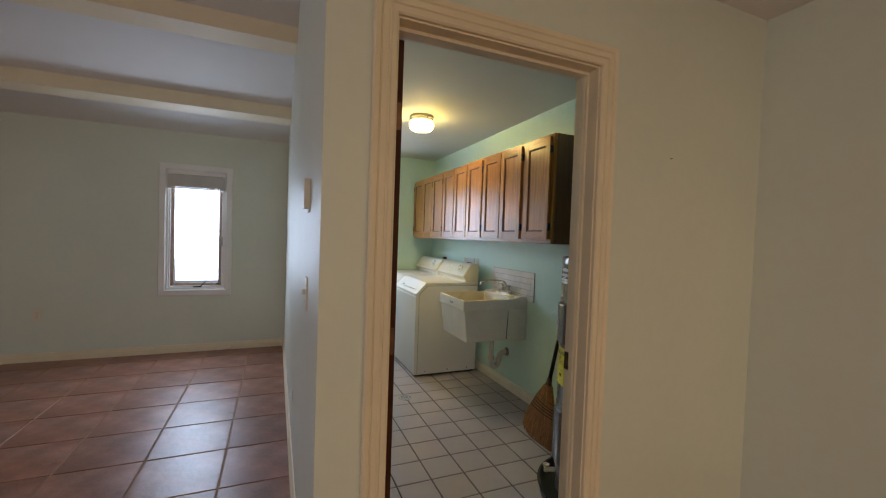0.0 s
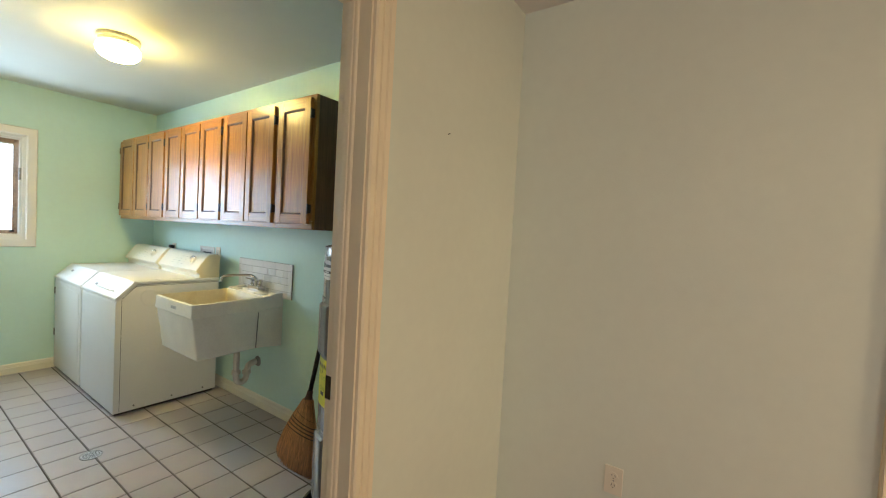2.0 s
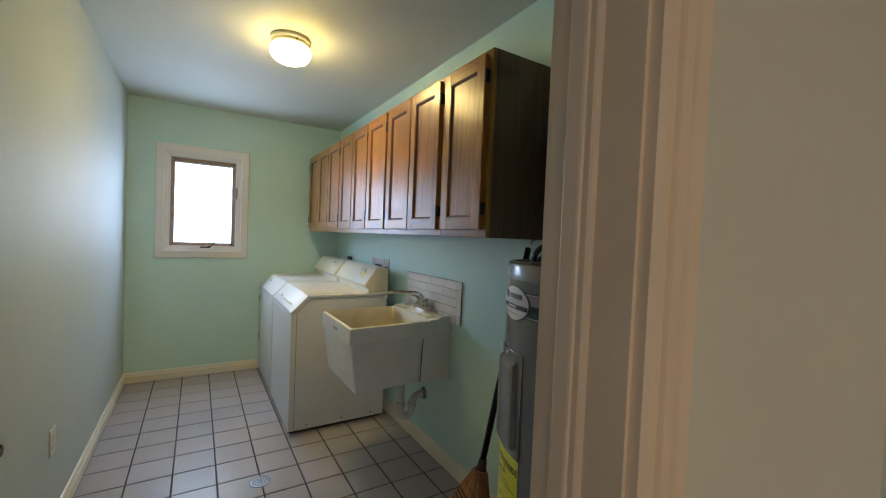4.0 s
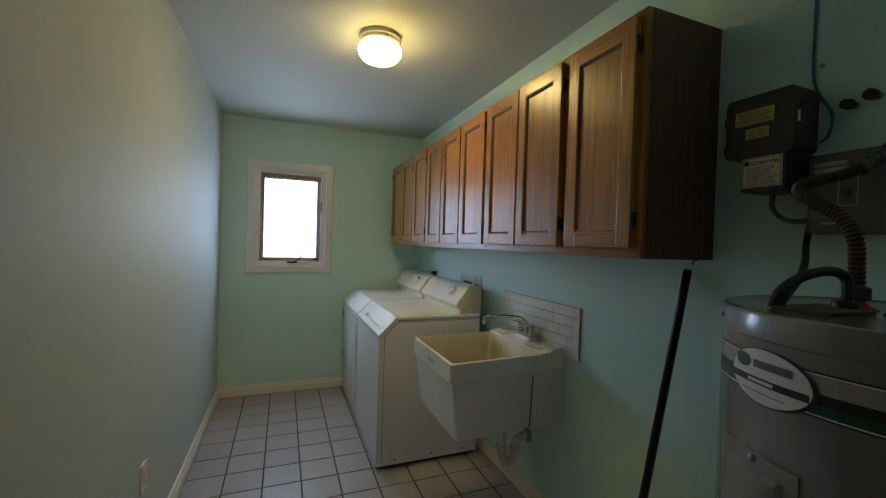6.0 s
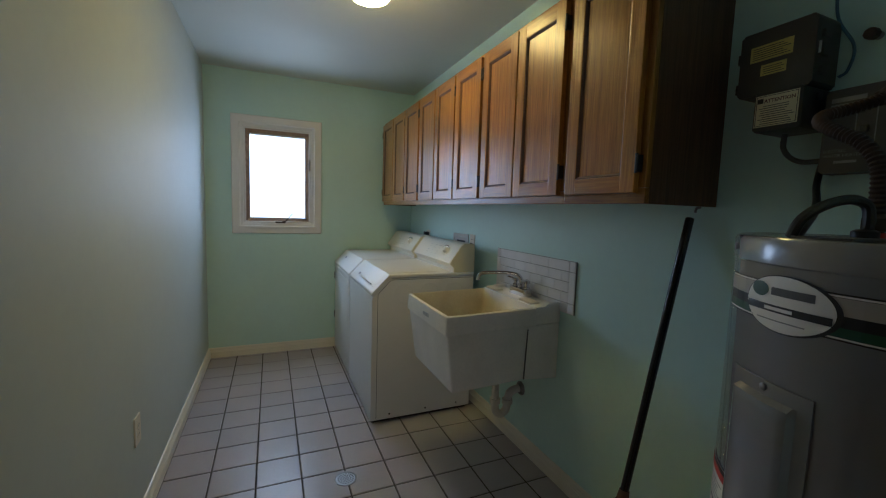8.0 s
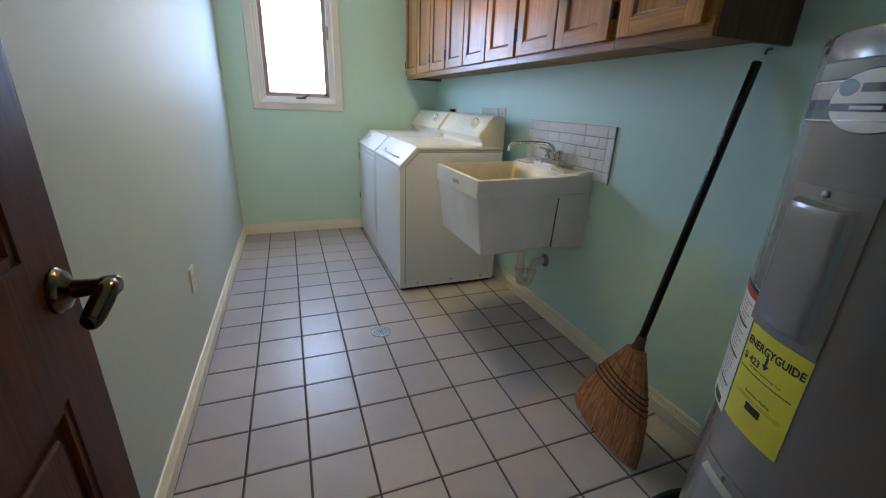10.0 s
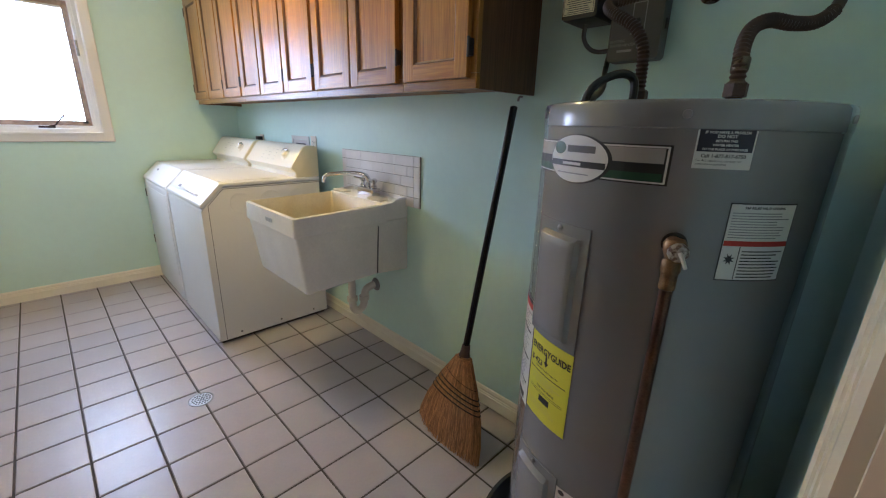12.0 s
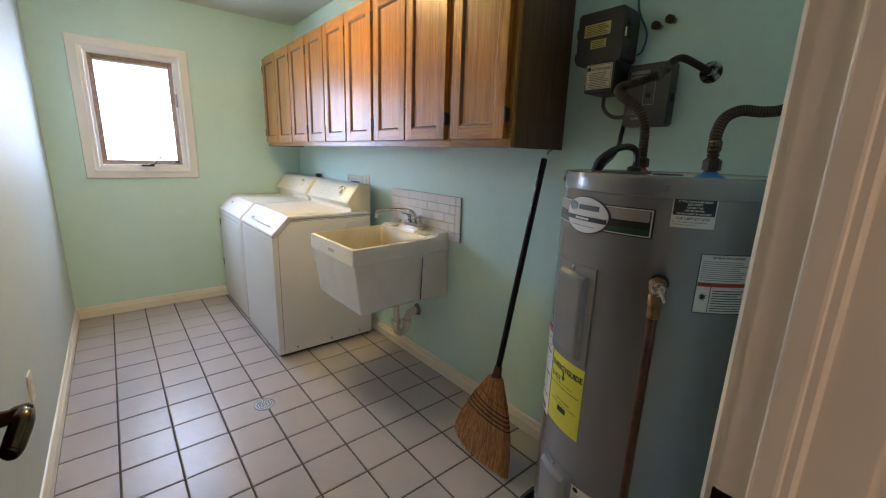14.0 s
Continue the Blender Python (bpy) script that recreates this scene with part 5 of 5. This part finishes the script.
tube(bm, spline([(2.240, 1.525, 1.590), (2.244, 1.512, 1.598), (2.244, 1.490, 1.602), (2.242, 1.470, 1.610), (2.240, 1.458, 1.614)], 4), 0.0065, 8)
part("cross_handle", bm, M_BLACK, shut, "dark cross handle", True)
bm = bm_new()
lathe(bm, [(0.030, 0.0), (0.028, 0.006), (0.012, 0.010), (0, 0.010)], (XR - 0.0005, 1.492, 1.600), (-1, 0, 0), 18)
part("wall_flange", bm, M_BROWNPIPE, shut, "", True)
for y, z in ((1.938, 1.768), (1.896, 1.778)):
    st = thing("capped_pipe_stub", "short dark capped pipe stub in the wall", "pipe", (XR, y, z), "pipe stubs")
    part("pipe", tube(bm_new(), [(XR - 0.001, y, z), (XR - 0.026, y + 0.002, z)], 0.009, 12), M_STEEL, st, "", True)
    part("cap", lathe(bm_new(), [(0.013, 0.0), (0.013, 0.018), (0.010, 0.021), (0, 0.021)], (XR - 0.020, y + 0.002, z), (-1, 0.08, 0), 8), M_BROWNPIPE, st, "", True)


# ---- boxes and cables on the wall by the heater ----
def wall_text(y, z, x, tilt=0.0):
    """Lettering on a face that looks towards -x."""
    return lambda u, v: Vector((x, y - u * math.cos(tilt) + v * math.sin(tilt), z + u * math.sin(tilt) + v * math.cos(tilt)))


def flat(x, y0, y1, z0, z1, t=0.0008):
    return box(bm_new(), x - t, x, y0, y1, z0, z1)


sw = thing("load_switch_box", "black plastic load switch box with yellowed labels", "box", (XR, 2.08, 1.66))
bm = bm_new()
prism(bm, [(2.008, 1.672), (2.016, 1.664), (2.172, 1.664), (2.180, 1.672), (2.180, 1.822), (2.172, 1.832), (2.018, 1.832), (2.008, 1.820)], "x", 2.186, XR - 0.001, 0.006)
M_CASE = mat("dark_grey_brown_plastic", (0.044, 0.040, 0.034), 0.5, var=0.15, scale=9, bump=0.12, bscale=300)
part("case", bm, M_CASE, sw, "", True)
part("lid", prism(bm_new(), [(2.014, 1.676), (2.020, 1.670), (2.168, 1.670), (2.174, 1.676), (2.174, 1.800), (2.150, 1.826), (2.024, 1.826), (2.014, 1.816)], "x", 2.1862, 2.192, 0.002), M_CASE, sw, "", True)
for z in (1.695, 1.775):
    lug = part("mounting_lug", box(bm_new(), 2.198, 2.240, 2.176, 2.192, z - 0.014, z + 0.014, 0.004), M_CASE, sw)
    part("lug_hole", lathe(bm_new(), [(0.004, 0.0), (0.004, 0.001), (0, 0.001)], (2.1982, 2.187, z), (-1, 0, 0), 10), M_INK, lug)
for z in (1.700, 1.742, 1.784):
    part("snap_catch", box(bm_new(), 2.205, 2.232, 2.001, 2.010, z - 0.009, z + 0.009, 0.003), M_CASE, sw)
part("tag", box(bm_new(), 2.196, 2.1965, 2.0022, 2.0075, 1.736, 1.764), M_WHITE, sw, "small torn white tag")
lb = part("label", flat(2.1858, 2.055, 2.152, 1.752, 1.792), M_PALEYELLOW, sw, "yellowed paper label")
lb2 = part("label", flat(2.1858, 2.066, 2.124, 1.712, 1.740), M_PALEYELLOW, sw, "yellowed paper label")
for i in range(6):
    part("bar", flat(2.1848, 2.060 + 0.008 * (i % 3), 2.146, 1.757 + i * 0.0055, 1.7585 + i * 0.0055), M_INK, lb)
for i in range(4):
    part("bar", flat(2.1848, 2.070 + 0.006 * (i % 2), 2.118, 1.716 + i * 0.0055, 1.7175 + i * 0.0055), M_INK, lb2)
ab = thing("attention_box", "small black junction box with a white attention label", "box", (XR, 2.05, 1.56))
bm = bm_new()
prism(bm, [(2.012, 1.568), (2.018, 1.562), (2.114, 1.562), (2.120, 1.568), (2.120, 1.657), (2.114, 1.6625), (2.018, 1.6625), (2.012, 1.657)], "x", 2.166, XR - 0.001, 0.004)
part("case", bm, M_BLACK, ab, "", True)
al = part("label", flat(2.1656, 2.020, 2.116, 1.574, 1.654), mat("cream_paper_label", (0.74, 0.69, 0.48), 0.5, var=0.04, scale=20), ab, "white attention label")
part("border", casing(bm_new(), [(0, 0.0011), (0, 0.0015), (-0.0012, 0.0015), (-0.0012, 0.0011)], 2.0225, 2.1135, 1.5765, 1.6515, 2.1656, -1, closed=True, axis="x"), M_INK, al)
letters("ATTENTION", 0.0125, wall_text(2.0955, 1.634, 2.1642), mat("maroon_ink", (0.10, 0.012, 0.012), 0.5), al, bold=0.0003, sx=0.98)
part("mark", flat(2.1644, 2.098, 2.111, 1.634, 1.646, 0.0006), M_INK, al)
rnd = random.Random(3)
for i in range(9):
    part("bar", flat(2.1644, 2.027 + rnd.uniform(0, 0.02), 2.108 - rnd.uniform(0, 0.012), 1.581 + i * 0.0055, 1.5828 + i * 0.0055, 0.0005), M_GREYBOX, al)
for z in (1.585, 1.640):
    part("knockout", lathe(bm_new(), [(0.010, 0.0), (0.010, 0.006), (0.006, 0.008), (0, 0.008)], (2.225, 2.0125, z), (0, -1, 0), 14), M_BLACK, ab, "", True)
gb = thing("timer_box", "dark grey plastic water heater timer box", "box", (XR, 1.926, 1.45))
bm = bm_new()
prism(bm, [(1.858, 1.458), (1.865, 1.450), (1.994, 1.450), (2.001, 1.458), (2.001, 1.642), (1.994, 1.650), (1.865, 1.650), (1.858, 1.642)], "x", 2.238, XR - 0.001, 0.006)
part("case", bm, M_GREYBOX, gb, "", True)
part("maker_mark", flat(2.2378, 1.925, 1.988, 1.618, 1.628), M_STEEL, gb, "pale grey maker's mark")
part("maker_mark", flat(2.2378, 1.905, 1.988, 1.603, 1.613), M_STEEL, gb, "pale grey maker's mark")
letters("ELECTRIC", 0.010, wall_text(1.994, 1.500, 2.2372), M_STEEL, gb)
letters("WATER HEATER", 0.010, wall_text(1.994, 1.489, 2.2372), M_STEEL, gb)
part("bar", flat(2.2378, 1.93, 1.972, 1.474, 1.480), M_STEEL, gb)
part("window_frame", casing(bm_new(), [(0, 0), (0, 0.001), (0.002, 0.001), (0.002, 0)], 1.905, 1.938, 1.520, 1.595, 2.238, -1, closed=True, axis="x"), M_STEEL, gb, "pale printed frame")
part("toggle", box(bm_new(), 2.228, 2.238, 1.915, 1.928, 1.540, 1.556, 0.002), M_BLACK, gb)
part("latch", box(bm_new(), 2.258, 2.272, 1.853, 1.859, 1.525, 1.552, 0.002), M_BLACK, gb)


def cable(name, label, pts, r, m, cat="cable"):
    o = tagged(ob_of(name, tube(bm_new(), spline(pts, 8), r, 10), m, True), label, cat)
    return o


cable("cable", "thick black cable from the timer box to the heater", [(2.27, 2.004, 1.500), (2.268, 2.010, 1.455), (2.24, 2.000, 1.420), (2.15, 1.956, 1.384), (2.00, 1.891, 1.350), (1.86, 1.839, 1.325), (1.81, 1.826, HT - 0.002)], 0.0075, M_RUBBER)
cable("cable", "looped black cable on top of the heater", [(1.80, 1.829, HT - 0.002), (1.80, 1.816, 1.336), (1.84, 1.806, 1.360), (1.88, 1.790, 1.371), (1.905, 1.778, 1.362), (1.908, 1.774, 1.336), (1.905, 1.776, HT)], 0.0085, M_RUBBER)
part("elbow", lathe(bm_new(), [(0.018, 0.0), (0.018, 0.012), (0.012, 0.016), (0, 0.016)], (1.905, 1.776, HT - 0.001), (0, 0, 1), 14), M_BLACK, heater, "", True)
cable("cable", "flat grey cable from the junction box to the timer", [(2.23, 2.075, 1.560), (2.235, 2.078, 1.525), (2.255, 2.070, 1.500), (2.265, 2.045, 1.487), (2.265, 2.001, 1.487)], 0.0065, M_GREYBOX)
cable("cable", "black cable between the wall boxes", [(2.24, 2.006, 1.585), (2.25, 1.985, 1.578), (2.262, 1.975, 1.55), (2.266, 1.995, 1.52), (2.268, 2.002, 1.49)], 0.0065, M_RUBBER)
cable("cable", "thin blue wire running up the wall", [(2.28, 2.000, 1.690), (2.284, 1.985, 1.705), (2.286, 1.980, 1.760), (2.287, 2.020, 1.850), (2.287, 2.024, 2.000), (2.287, 2.022, 2.200), (2.287, 2.020, ZC - 0.002)], 0.0035, mat("dull_blue_wire", (0.05, 0.14, 0.22), 0.5))
tagged(ob_of("wall_screw", lathe(bm_new(), [(0.006, 0), (0.005, 0.006), (0, 0.007)], (XR, 2.006, 1.893), (-1, 0, 0), 10), M_STEEL, True), "small screw in the painted wall", "screw")
tagged(ob_of("wall_hook", tube(bm_new(), spline([(XR - 0.001, 2.325, 1.368), (XR - 0.018, 2.325, 1.366), (XR - 0.024, 2.325, 1.352)], 4), 0.004, 8), M_STEEL, True), "small hook under the end cabinet", "hook")

# ---- broom ----
broom = thing("broom", "corn broom with a black handle leaning on the wall", "broom", (1.965, 2.335, 0))
BT, BB = Vector((2.268, 2.341, 1.334)), Vector((1.966, 2.336, 0.0))
ax = (BT - BB).normalized()
neck = BB + ax * 0.425
part("handle", tube(bm_new(), [neck - ax * 0.02, BB + ax * 0.9, BT - ax * 0.012, BT - ax * 0.003, BT], lambda q: 0.0135 if q < 0.99 else 0.010, 16), M_GLOSS, broom, "glossy black handle", True)
part("ferrule", tube(bm_new(), [neck - ax * 0.055, neck - ax * 0.03, neck - ax * 0.02, neck + ax * 0.012], lambda q: 0.026 - 0.010 * q, 16), mat("brown_binding", (0.06, 0.025, 0.015), 0.6), broom, "brown bound neck", True)
wide = Vector((0, 1, 0))
thin = ax.cross(wide).normalized()


def half(s):
    """Half width of the head at s metres above the floor along the broom."""
    k = max(0.0, min(1.0, s / 0.40))
    return 0.152 * (1 - k) ** 0.9 * (1 - 0.25 * k) + 0.026 + 0.042 * math.sin(k * math.pi) * (1 - 0.3 * k)


def depth(s):
    return 0.018 + 0.016 * math.sin(min(1, s / 0.40) * 2.6)


bm = bm_new()
rings = []
for i in range(14):
    s = 0.055 + 0.335 * i / 13
    c = BB + ax * s + wide * (0.010 * (1 - i / 13))
    rings.append([bm.verts.new(c + wide * (half(s) * 0.94 * math.cos(a)) + thin * (depth(s) * 0.85 * math.sin(a))) for a in [2 * math.pi * j / 28 for j in range(28)]])
skin(bm, rings)
bm.faces.new(rings[0][::-1])
bmesh.ops.recalc_face_normals(bm, faces=bm.faces[:])
part("head", bm, M_STRAW, broom, "", True)
rnd = random.Random(21)
bm = bm_new()
for i in range(1500):
    u, w = rnd.uniform(-1, 1), rnd.choice((-1, 1)) * (1 if rnd.random() < 0.8 else rnd.random())
    edge = math.sqrt(max(0, 1 - u * u * 0.96))
    low = rnd.uniform(-0.004, 0.03) + 0.055 * max(0.0, u) ** 2
    pts = []
    for q in (0.385, 0.28, 0.17, 0.08, max(low, 0.004)):
        c = BB + ax * q + wide * (0.010 * (1 - q / 0.39))
        j = (0.385 - q) * 0.02
        pts.append(c + wide * (half(q) * u * 0.98 + rnd.uniform(-j, j)) + thin * (depth(q) * w * edge + rnd.uniform(-j, j) * 0.6))
    for p in pts:
        p.z = max(p.z, 0.002)
    r = rnd.uniform(0.0009, 0.0020)
    prev = None
    for p in pts:
        tri = [bm.verts.new(p + wide * r * math.cos(a) + thin * r * math.sin(a)) for a in (0.5, 2.6, 4.7)]
        if prev:
            for e in range(3):
                bm.faces.new([prev[e], prev[(e + 1) % 3], tri[(e + 1) % 3], tri[e]])
        prev = tri
tagged(part("bristles", bm, M_STRAW, broom, "loose straw bristles"), kind="stuff")
for s, slant in ((0.305, 0.022), (0.268, 0.018), (0.248, 0.016), (0.228, 0.014), (0.208, 0.012)):
    bm = bm_new()
    loop = []
    for j in range(33):
        a = 2 * math.pi * j / 32
        ss = s + slant * math.cos(a)
        c = BB + ax * ss + wide * (0.010 * (1 - ss / 0.39))
        loop.append(c + wide * ((half(ss) + 0.001) * math.cos(a)) + thin * ((depth(ss) + 0.0015) * math.sin(a)))
    tube(bm, loop, 0.0028 if s < 0.3 else 0.0012, 6)
    part("stitching", bm, M_TWINE, broom, "black twine stitching", True)

# ---- tiled splash behind the tub ----
splash = thing("tile_splash", "white glazed tile splash behind the laundry tub", "backsplash", (XR, 3.22, 0.86))
M_SUB = mat("white_glazed_wall_tile", (0.86, 0.85, 0.84), 0.14, var=0.03, scale=12, rand=0.04)
bm = bm_new()
box(bm, XR - 0.006, XR - 0.0005, 2.878, 3.578, 0.861, 1.113)
part("grout_bed", bm, mat("grey_wall_grout", (0.24, 0.22, 0.20), 0.9, var=0.15), splash)


def wall_tile(y0, y1, z0, z1):
    part("tile", box(bm_new(), XR - 0.011, XR - 0.004, y0 + 0.001, y1 - 0.001, z0 + 0.001, z1 - 0.001, 0.0018, 1), M_SUB, splash)


R5 = 0.0504
Z0 = 0.861
wall_tile(2.878, 2.922, Z0, Z0 + R5), wall_tile(2.878, 2.922, Z0 + R5, Z0 + 4 * R5), wall_tile(2.878, 2.922, Z0 + 4 * R5, Z0 + 5 * R5)
wall_tile(3.536, 3.578, Z0, Z0 + 4 * R5), wall_tile(3.536, 3.578, Z0 + 4 * R5, Z0 + 5 * R5)
for r in range(4):
    y = 2.922 - (0.0512 if r % 2 else 0.0)
    while y < 3.536:
        a, b = max(y, 2.922), min(y + 0.1024, 3.536)
        if b - a > 0.008:
            wall_tile(a, b, Z0 + r * R5, Z0 + (r + 1) * R5)
        y += 0.1024
y = 2.922
while y < 3.536:
    wall_tile(y, min(y + 0.1535, 3.536), Z0 + 4 * R5, Z0 + 5 * R5)
    y += 0.1535


# ---- plates, outlets, drain, small things ----
def plate(name, label, m, toggles="outlet", w=0.070, h=0.115):
    """A wall plate that faces +y in its own space, then is set by the pose m."""
    o = thing(name, label, "outlet" if toggles == "outlet" else "switch")
    part("cover_plate", box(bm_new(), -w / 2, w / 2, 0, 0.006, -h / 2, h / 2, 0.002), M_IVORY, o)
    if toggles == "outlet":
        for z in (-0.0195, 0.0195):
            part("socket", lathe(bm_new(), [(0.0165, 0.0), (0.0165, 0.002), (0, 0.002)], (0, 0.006, z), (0, 1, 0), 20), M_IVORY, o, "", True)
            for dx in (-0.006, 0.006):
                part("slot", box(bm_new(), dx - 0.001, dx + 0.001, 0.0078, 0.0084, z - 0.001, z + 0.007), M_INK, o)
            part("earth_hole", lathe(bm_new(), [(0.0022, 0), (0.0022, 0.0006), (0, 0.0006)], (0, 0.0078, z - 0.007), (0, 1, 0), 8), M_INK, o)
    elif toggles == "switch":
        part("toggle", box(bm_new(), -0.005, 0.005, 0.005, 0.018, -0.004, 0.014, 0.002), M_IVORY, o)
    for z in ((0,) if toggles == "outlet" else (-0.03, 0.03)):
        part("screw", lathe(bm_new(), [(0.003, 0), (0.0025, 0.001), (0, 0.001)], (0, 0.006, z), (0, 1, 0), 8), M_STEEL, o)
    o.matrix_world = m
    return o


plate("wall_outlet", "ivory duplex outlet on the hall wall", pose(HX, 0.717, 0.408, 0, 0, 90))
plate("wall_outlet", "ivory duplex outlet low on the laundry's long wall", pose(xl(3.3), 3.320, 0.415, 0, 0, -90))
plate("wall_outlet", "ivory duplex outlet on the living room wall", pose(-1.926, YF, 0.470, 0, 0, 180))
plate("wall_outlet", "ivory duplex outlet low on the living room wall", pose(xo(2.7), 2.690, 0.345, 0, 0, 90))
plate("light_switch", "ivory toggle light switch plate near the doorway", pose(xo(1.68), 1.690, 1.155, 0, 0, 90), "switch", 0.080, 0.125)
th = thing("thermostat", "slim ivory wall thermostat near the doorway", "thermostat", (xo(1.68), 1.685, 1.53))
part("case", box(bm_new(), xo(1.68) - 0.022, xo(1.68), 1.640, 1.730, 1.480, 1.590, 0.004), M_IVORY, th)
part("base_plate", box(bm_new(), xo(1.68) - 0.006, xo(1.68) + 0.0, 1.632, 1.738, 1.466, 1.4795, 0.002), M_WHITE, th)
plate("wall_outlet", "ivory outlet beside the washer supply box", pose(XR, 3.935, 1.115, 0, 0, 90))
wb = thing("washer_supply_box", "grey metal washer supply box set in the wall", "box", (XR, 4.13, 1.12))
part("frame", casing(bm_new(), [(0, 0), (0, 0.006), (0.022, 0.005), (0.022, 0)], 4.02, 4.23, 1.055, 1.145, XR, -1, closed=True, axis="x"), mat("pale_grey_box_trim", (0.60, 0.585, 0.53), 0.5), wb)
part("recess", box(bm_new(), XR - 0.003, XR - 0.0005, 4.022, 4.228, 1.057, 1.143), M_BLIND, wb, "grey recess")
part("slot", box(bm_new(), XR - 0.0045, XR - 0.0031, 4.050, 4.190, 1.086, 1.120), M_BLACK, wb, "dark opening of the box")
plate("dryer_outlet", "dark outlet behind the dryer", pose(XR, 4.790, 1.100, 0, 0, 90))
pg = thing("power_plug", "black plug with its cord behind the dryer", "plug", (XR, 4.79, 1.12))
part("plug_body", box(bm_new(), XR - 0.045, XR - 0.0065, 4.768, 4.812, 1.095, 1.142, 0.006), M_BLACK, pg)
part("cord", tube(bm_new(), spline([(XR - 0.03, 4.79, 1.10), (XR - 0.034, 4.79, 1.04), (XR - 0.03, 4.80, 0.9)], 5), 0.006, 8), M_BLACK, pg, "", True)
pg2 = thing("power_plug", "black plug with its cord behind the washer", "plug", (XR, 3.935, 1.10))
part("plug_body", box(bm_new(), XR - 0.040, XR - 0.0088, 3.918, 3.952, 1.075, 1.112, 0.005), M_BLACK, pg2)
part("cord", tube(bm_new(), spline([(XR - 0.03, 3.935, 1.08), (XR - 0.036, 3.935, 1.02), (XR - 0.032, 3.94, 0.88)], 5), 0.0045, 8), M_BLACK, pg2, "", True)

DC = (1.318, 3.318)
M_GRATE = mat("polished_drain_steel", (0.55, 0.57, 0.62), 0.30, metal=1.0, var=0.1, scale=60)
drain = thing("floor_drain", "round chromed floor drain with small holes", "drain", (DC[0], DC[1], 0))
part("ring", lathe(bm_new(), [(0.052, -0.002), (0.054, 0.0025), (0.048, 0.0030), (0.046, 0.0015), (0.046, -0.002)], (DC[0], DC[1], 0), seg=36), M_STEEL, drain, "", True)
part("grate", lathe(bm_new(), [(0.0458, 0.0), (0.0455, 0.0016), (0, 0.0016)], (DC[0], DC[1], 0), seg=36), M_GRATE, drain, "", True)
bm = bm_new()
for rr, k in ((0.0, 1), (0.012, 6), (0.024, 12), (0.036, 18)):
    for i in range(k):
        a = 2 * math.pi * i / k
        lathe(bm, [(0.0046, 0.0), (0.0046, 0.0004), (0, 0.0004)], (DC[0] + rr * math.cos(a), DC[1] + rr * math.sin(a), 0.0016), seg=8)
tagged(part("holes", bm, M_INK, drain, "dark drain holes"), kind="stuff")
tagged(ob_of("nail", tube(bm_new(), [(1.756, YH + 0.002, 1.743), (1.758, YH - 0.008, 1.745)], 0.0016, 6), M_INK), "small dark nail in the hall wall", "nail")
stopper = thing("doorstop", "white scuffed doorstop on the living room baseboard", "doorstop", (-0.28, YF - 0.02, 0.03))
part("spring", tube(bm_new(), [(-0.20, YF - 0.018, 0.030), (-0.26, YF - 0.045, 0.024), (-0.33, YF - 0.06, 0.020)], 0.009, 8), M_WHITETRIM, stopper, "", True)


# ---- floor tiles, piece by piece ----
P0X, P0Y, PT, GR = 0.706, 2.366, 0.2060, 0.0078


def tile_mesh(name, w, d, m, e=0.0022, t=0.006):
    bm = bm_new()
    lo = [bm.verts.new((x, y, -t)) for x, y in ((0, 0), (w, 0), (w, d), (0, d))]
    up = [bm.verts.new((x, y, -e)) for x, y in ((0, 0), (w, 0), (w, d), (0, d))]
    tp = [bm.verts.new((x, y, 0)) for x, y in ((e, e), (w - e, e), (w - e, d - e), (e, d - e))]
    for a, b in ((lo, up), (up, tp)):
        for i in range(4):
            bm.faces.new([a[i], a[(i + 1) % 4], b[(i + 1) % 4], b[i]])
    bm.faces.new(tp)
    me = bpy.data.meshes.new(name)
    bm.to_mesh(me)
    bm.free()
    me.materials.append(m)
    return me


def lay(parent, x0, x1, y0, y1, ox, oy, pitch, grout, m, skip=None, lift=0.0):
    shared = {}
    i0, i1 = math.floor((x0 - ox) / pitch), math.ceil((x1 - ox) / pitch)
    j0, j1 = math.floor((y0 - oy) / pitch), math.ceil((y1 - oy) / pitch)
    rnd = random.Random(11)
    for i in range(i0, i1):
        for j in range(j0, j1):
            a, b = max(ox + i * pitch + grout / 2, x0), min(ox + (i + 1) * pitch - grout / 2, x1)
            c, d = max(oy + j * pitch + grout / 2, y0), min(oy + (j + 1) * pitch - grout / 2, y1)
            if b - a < 0.012 or d - c < 0.012 or (skip and skip(a, b, c, d)):
                continue
            key = (round(b - a, 3), round(d - c, 3))
            if key not in shared:
                shared[key] = tile_mesh("tile", b - a, d - c, m)
            t = new("tile", shared[key])
            t.parent = parent
            t.location = (a, c, lift + rnd.uniform(-0.0004, 0.0004))


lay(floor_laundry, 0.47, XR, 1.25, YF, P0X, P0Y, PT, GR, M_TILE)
lay(floor_living, -4.47, 0.375, -2.2, YF, 0.005, 2.890, 0.4300, 0.010, M_TERRA)
lay(floor_living, 0.385, HX, -2.2, 1.235, 0.005, 2.890, 0.4300, 0.010, M_TERRA)
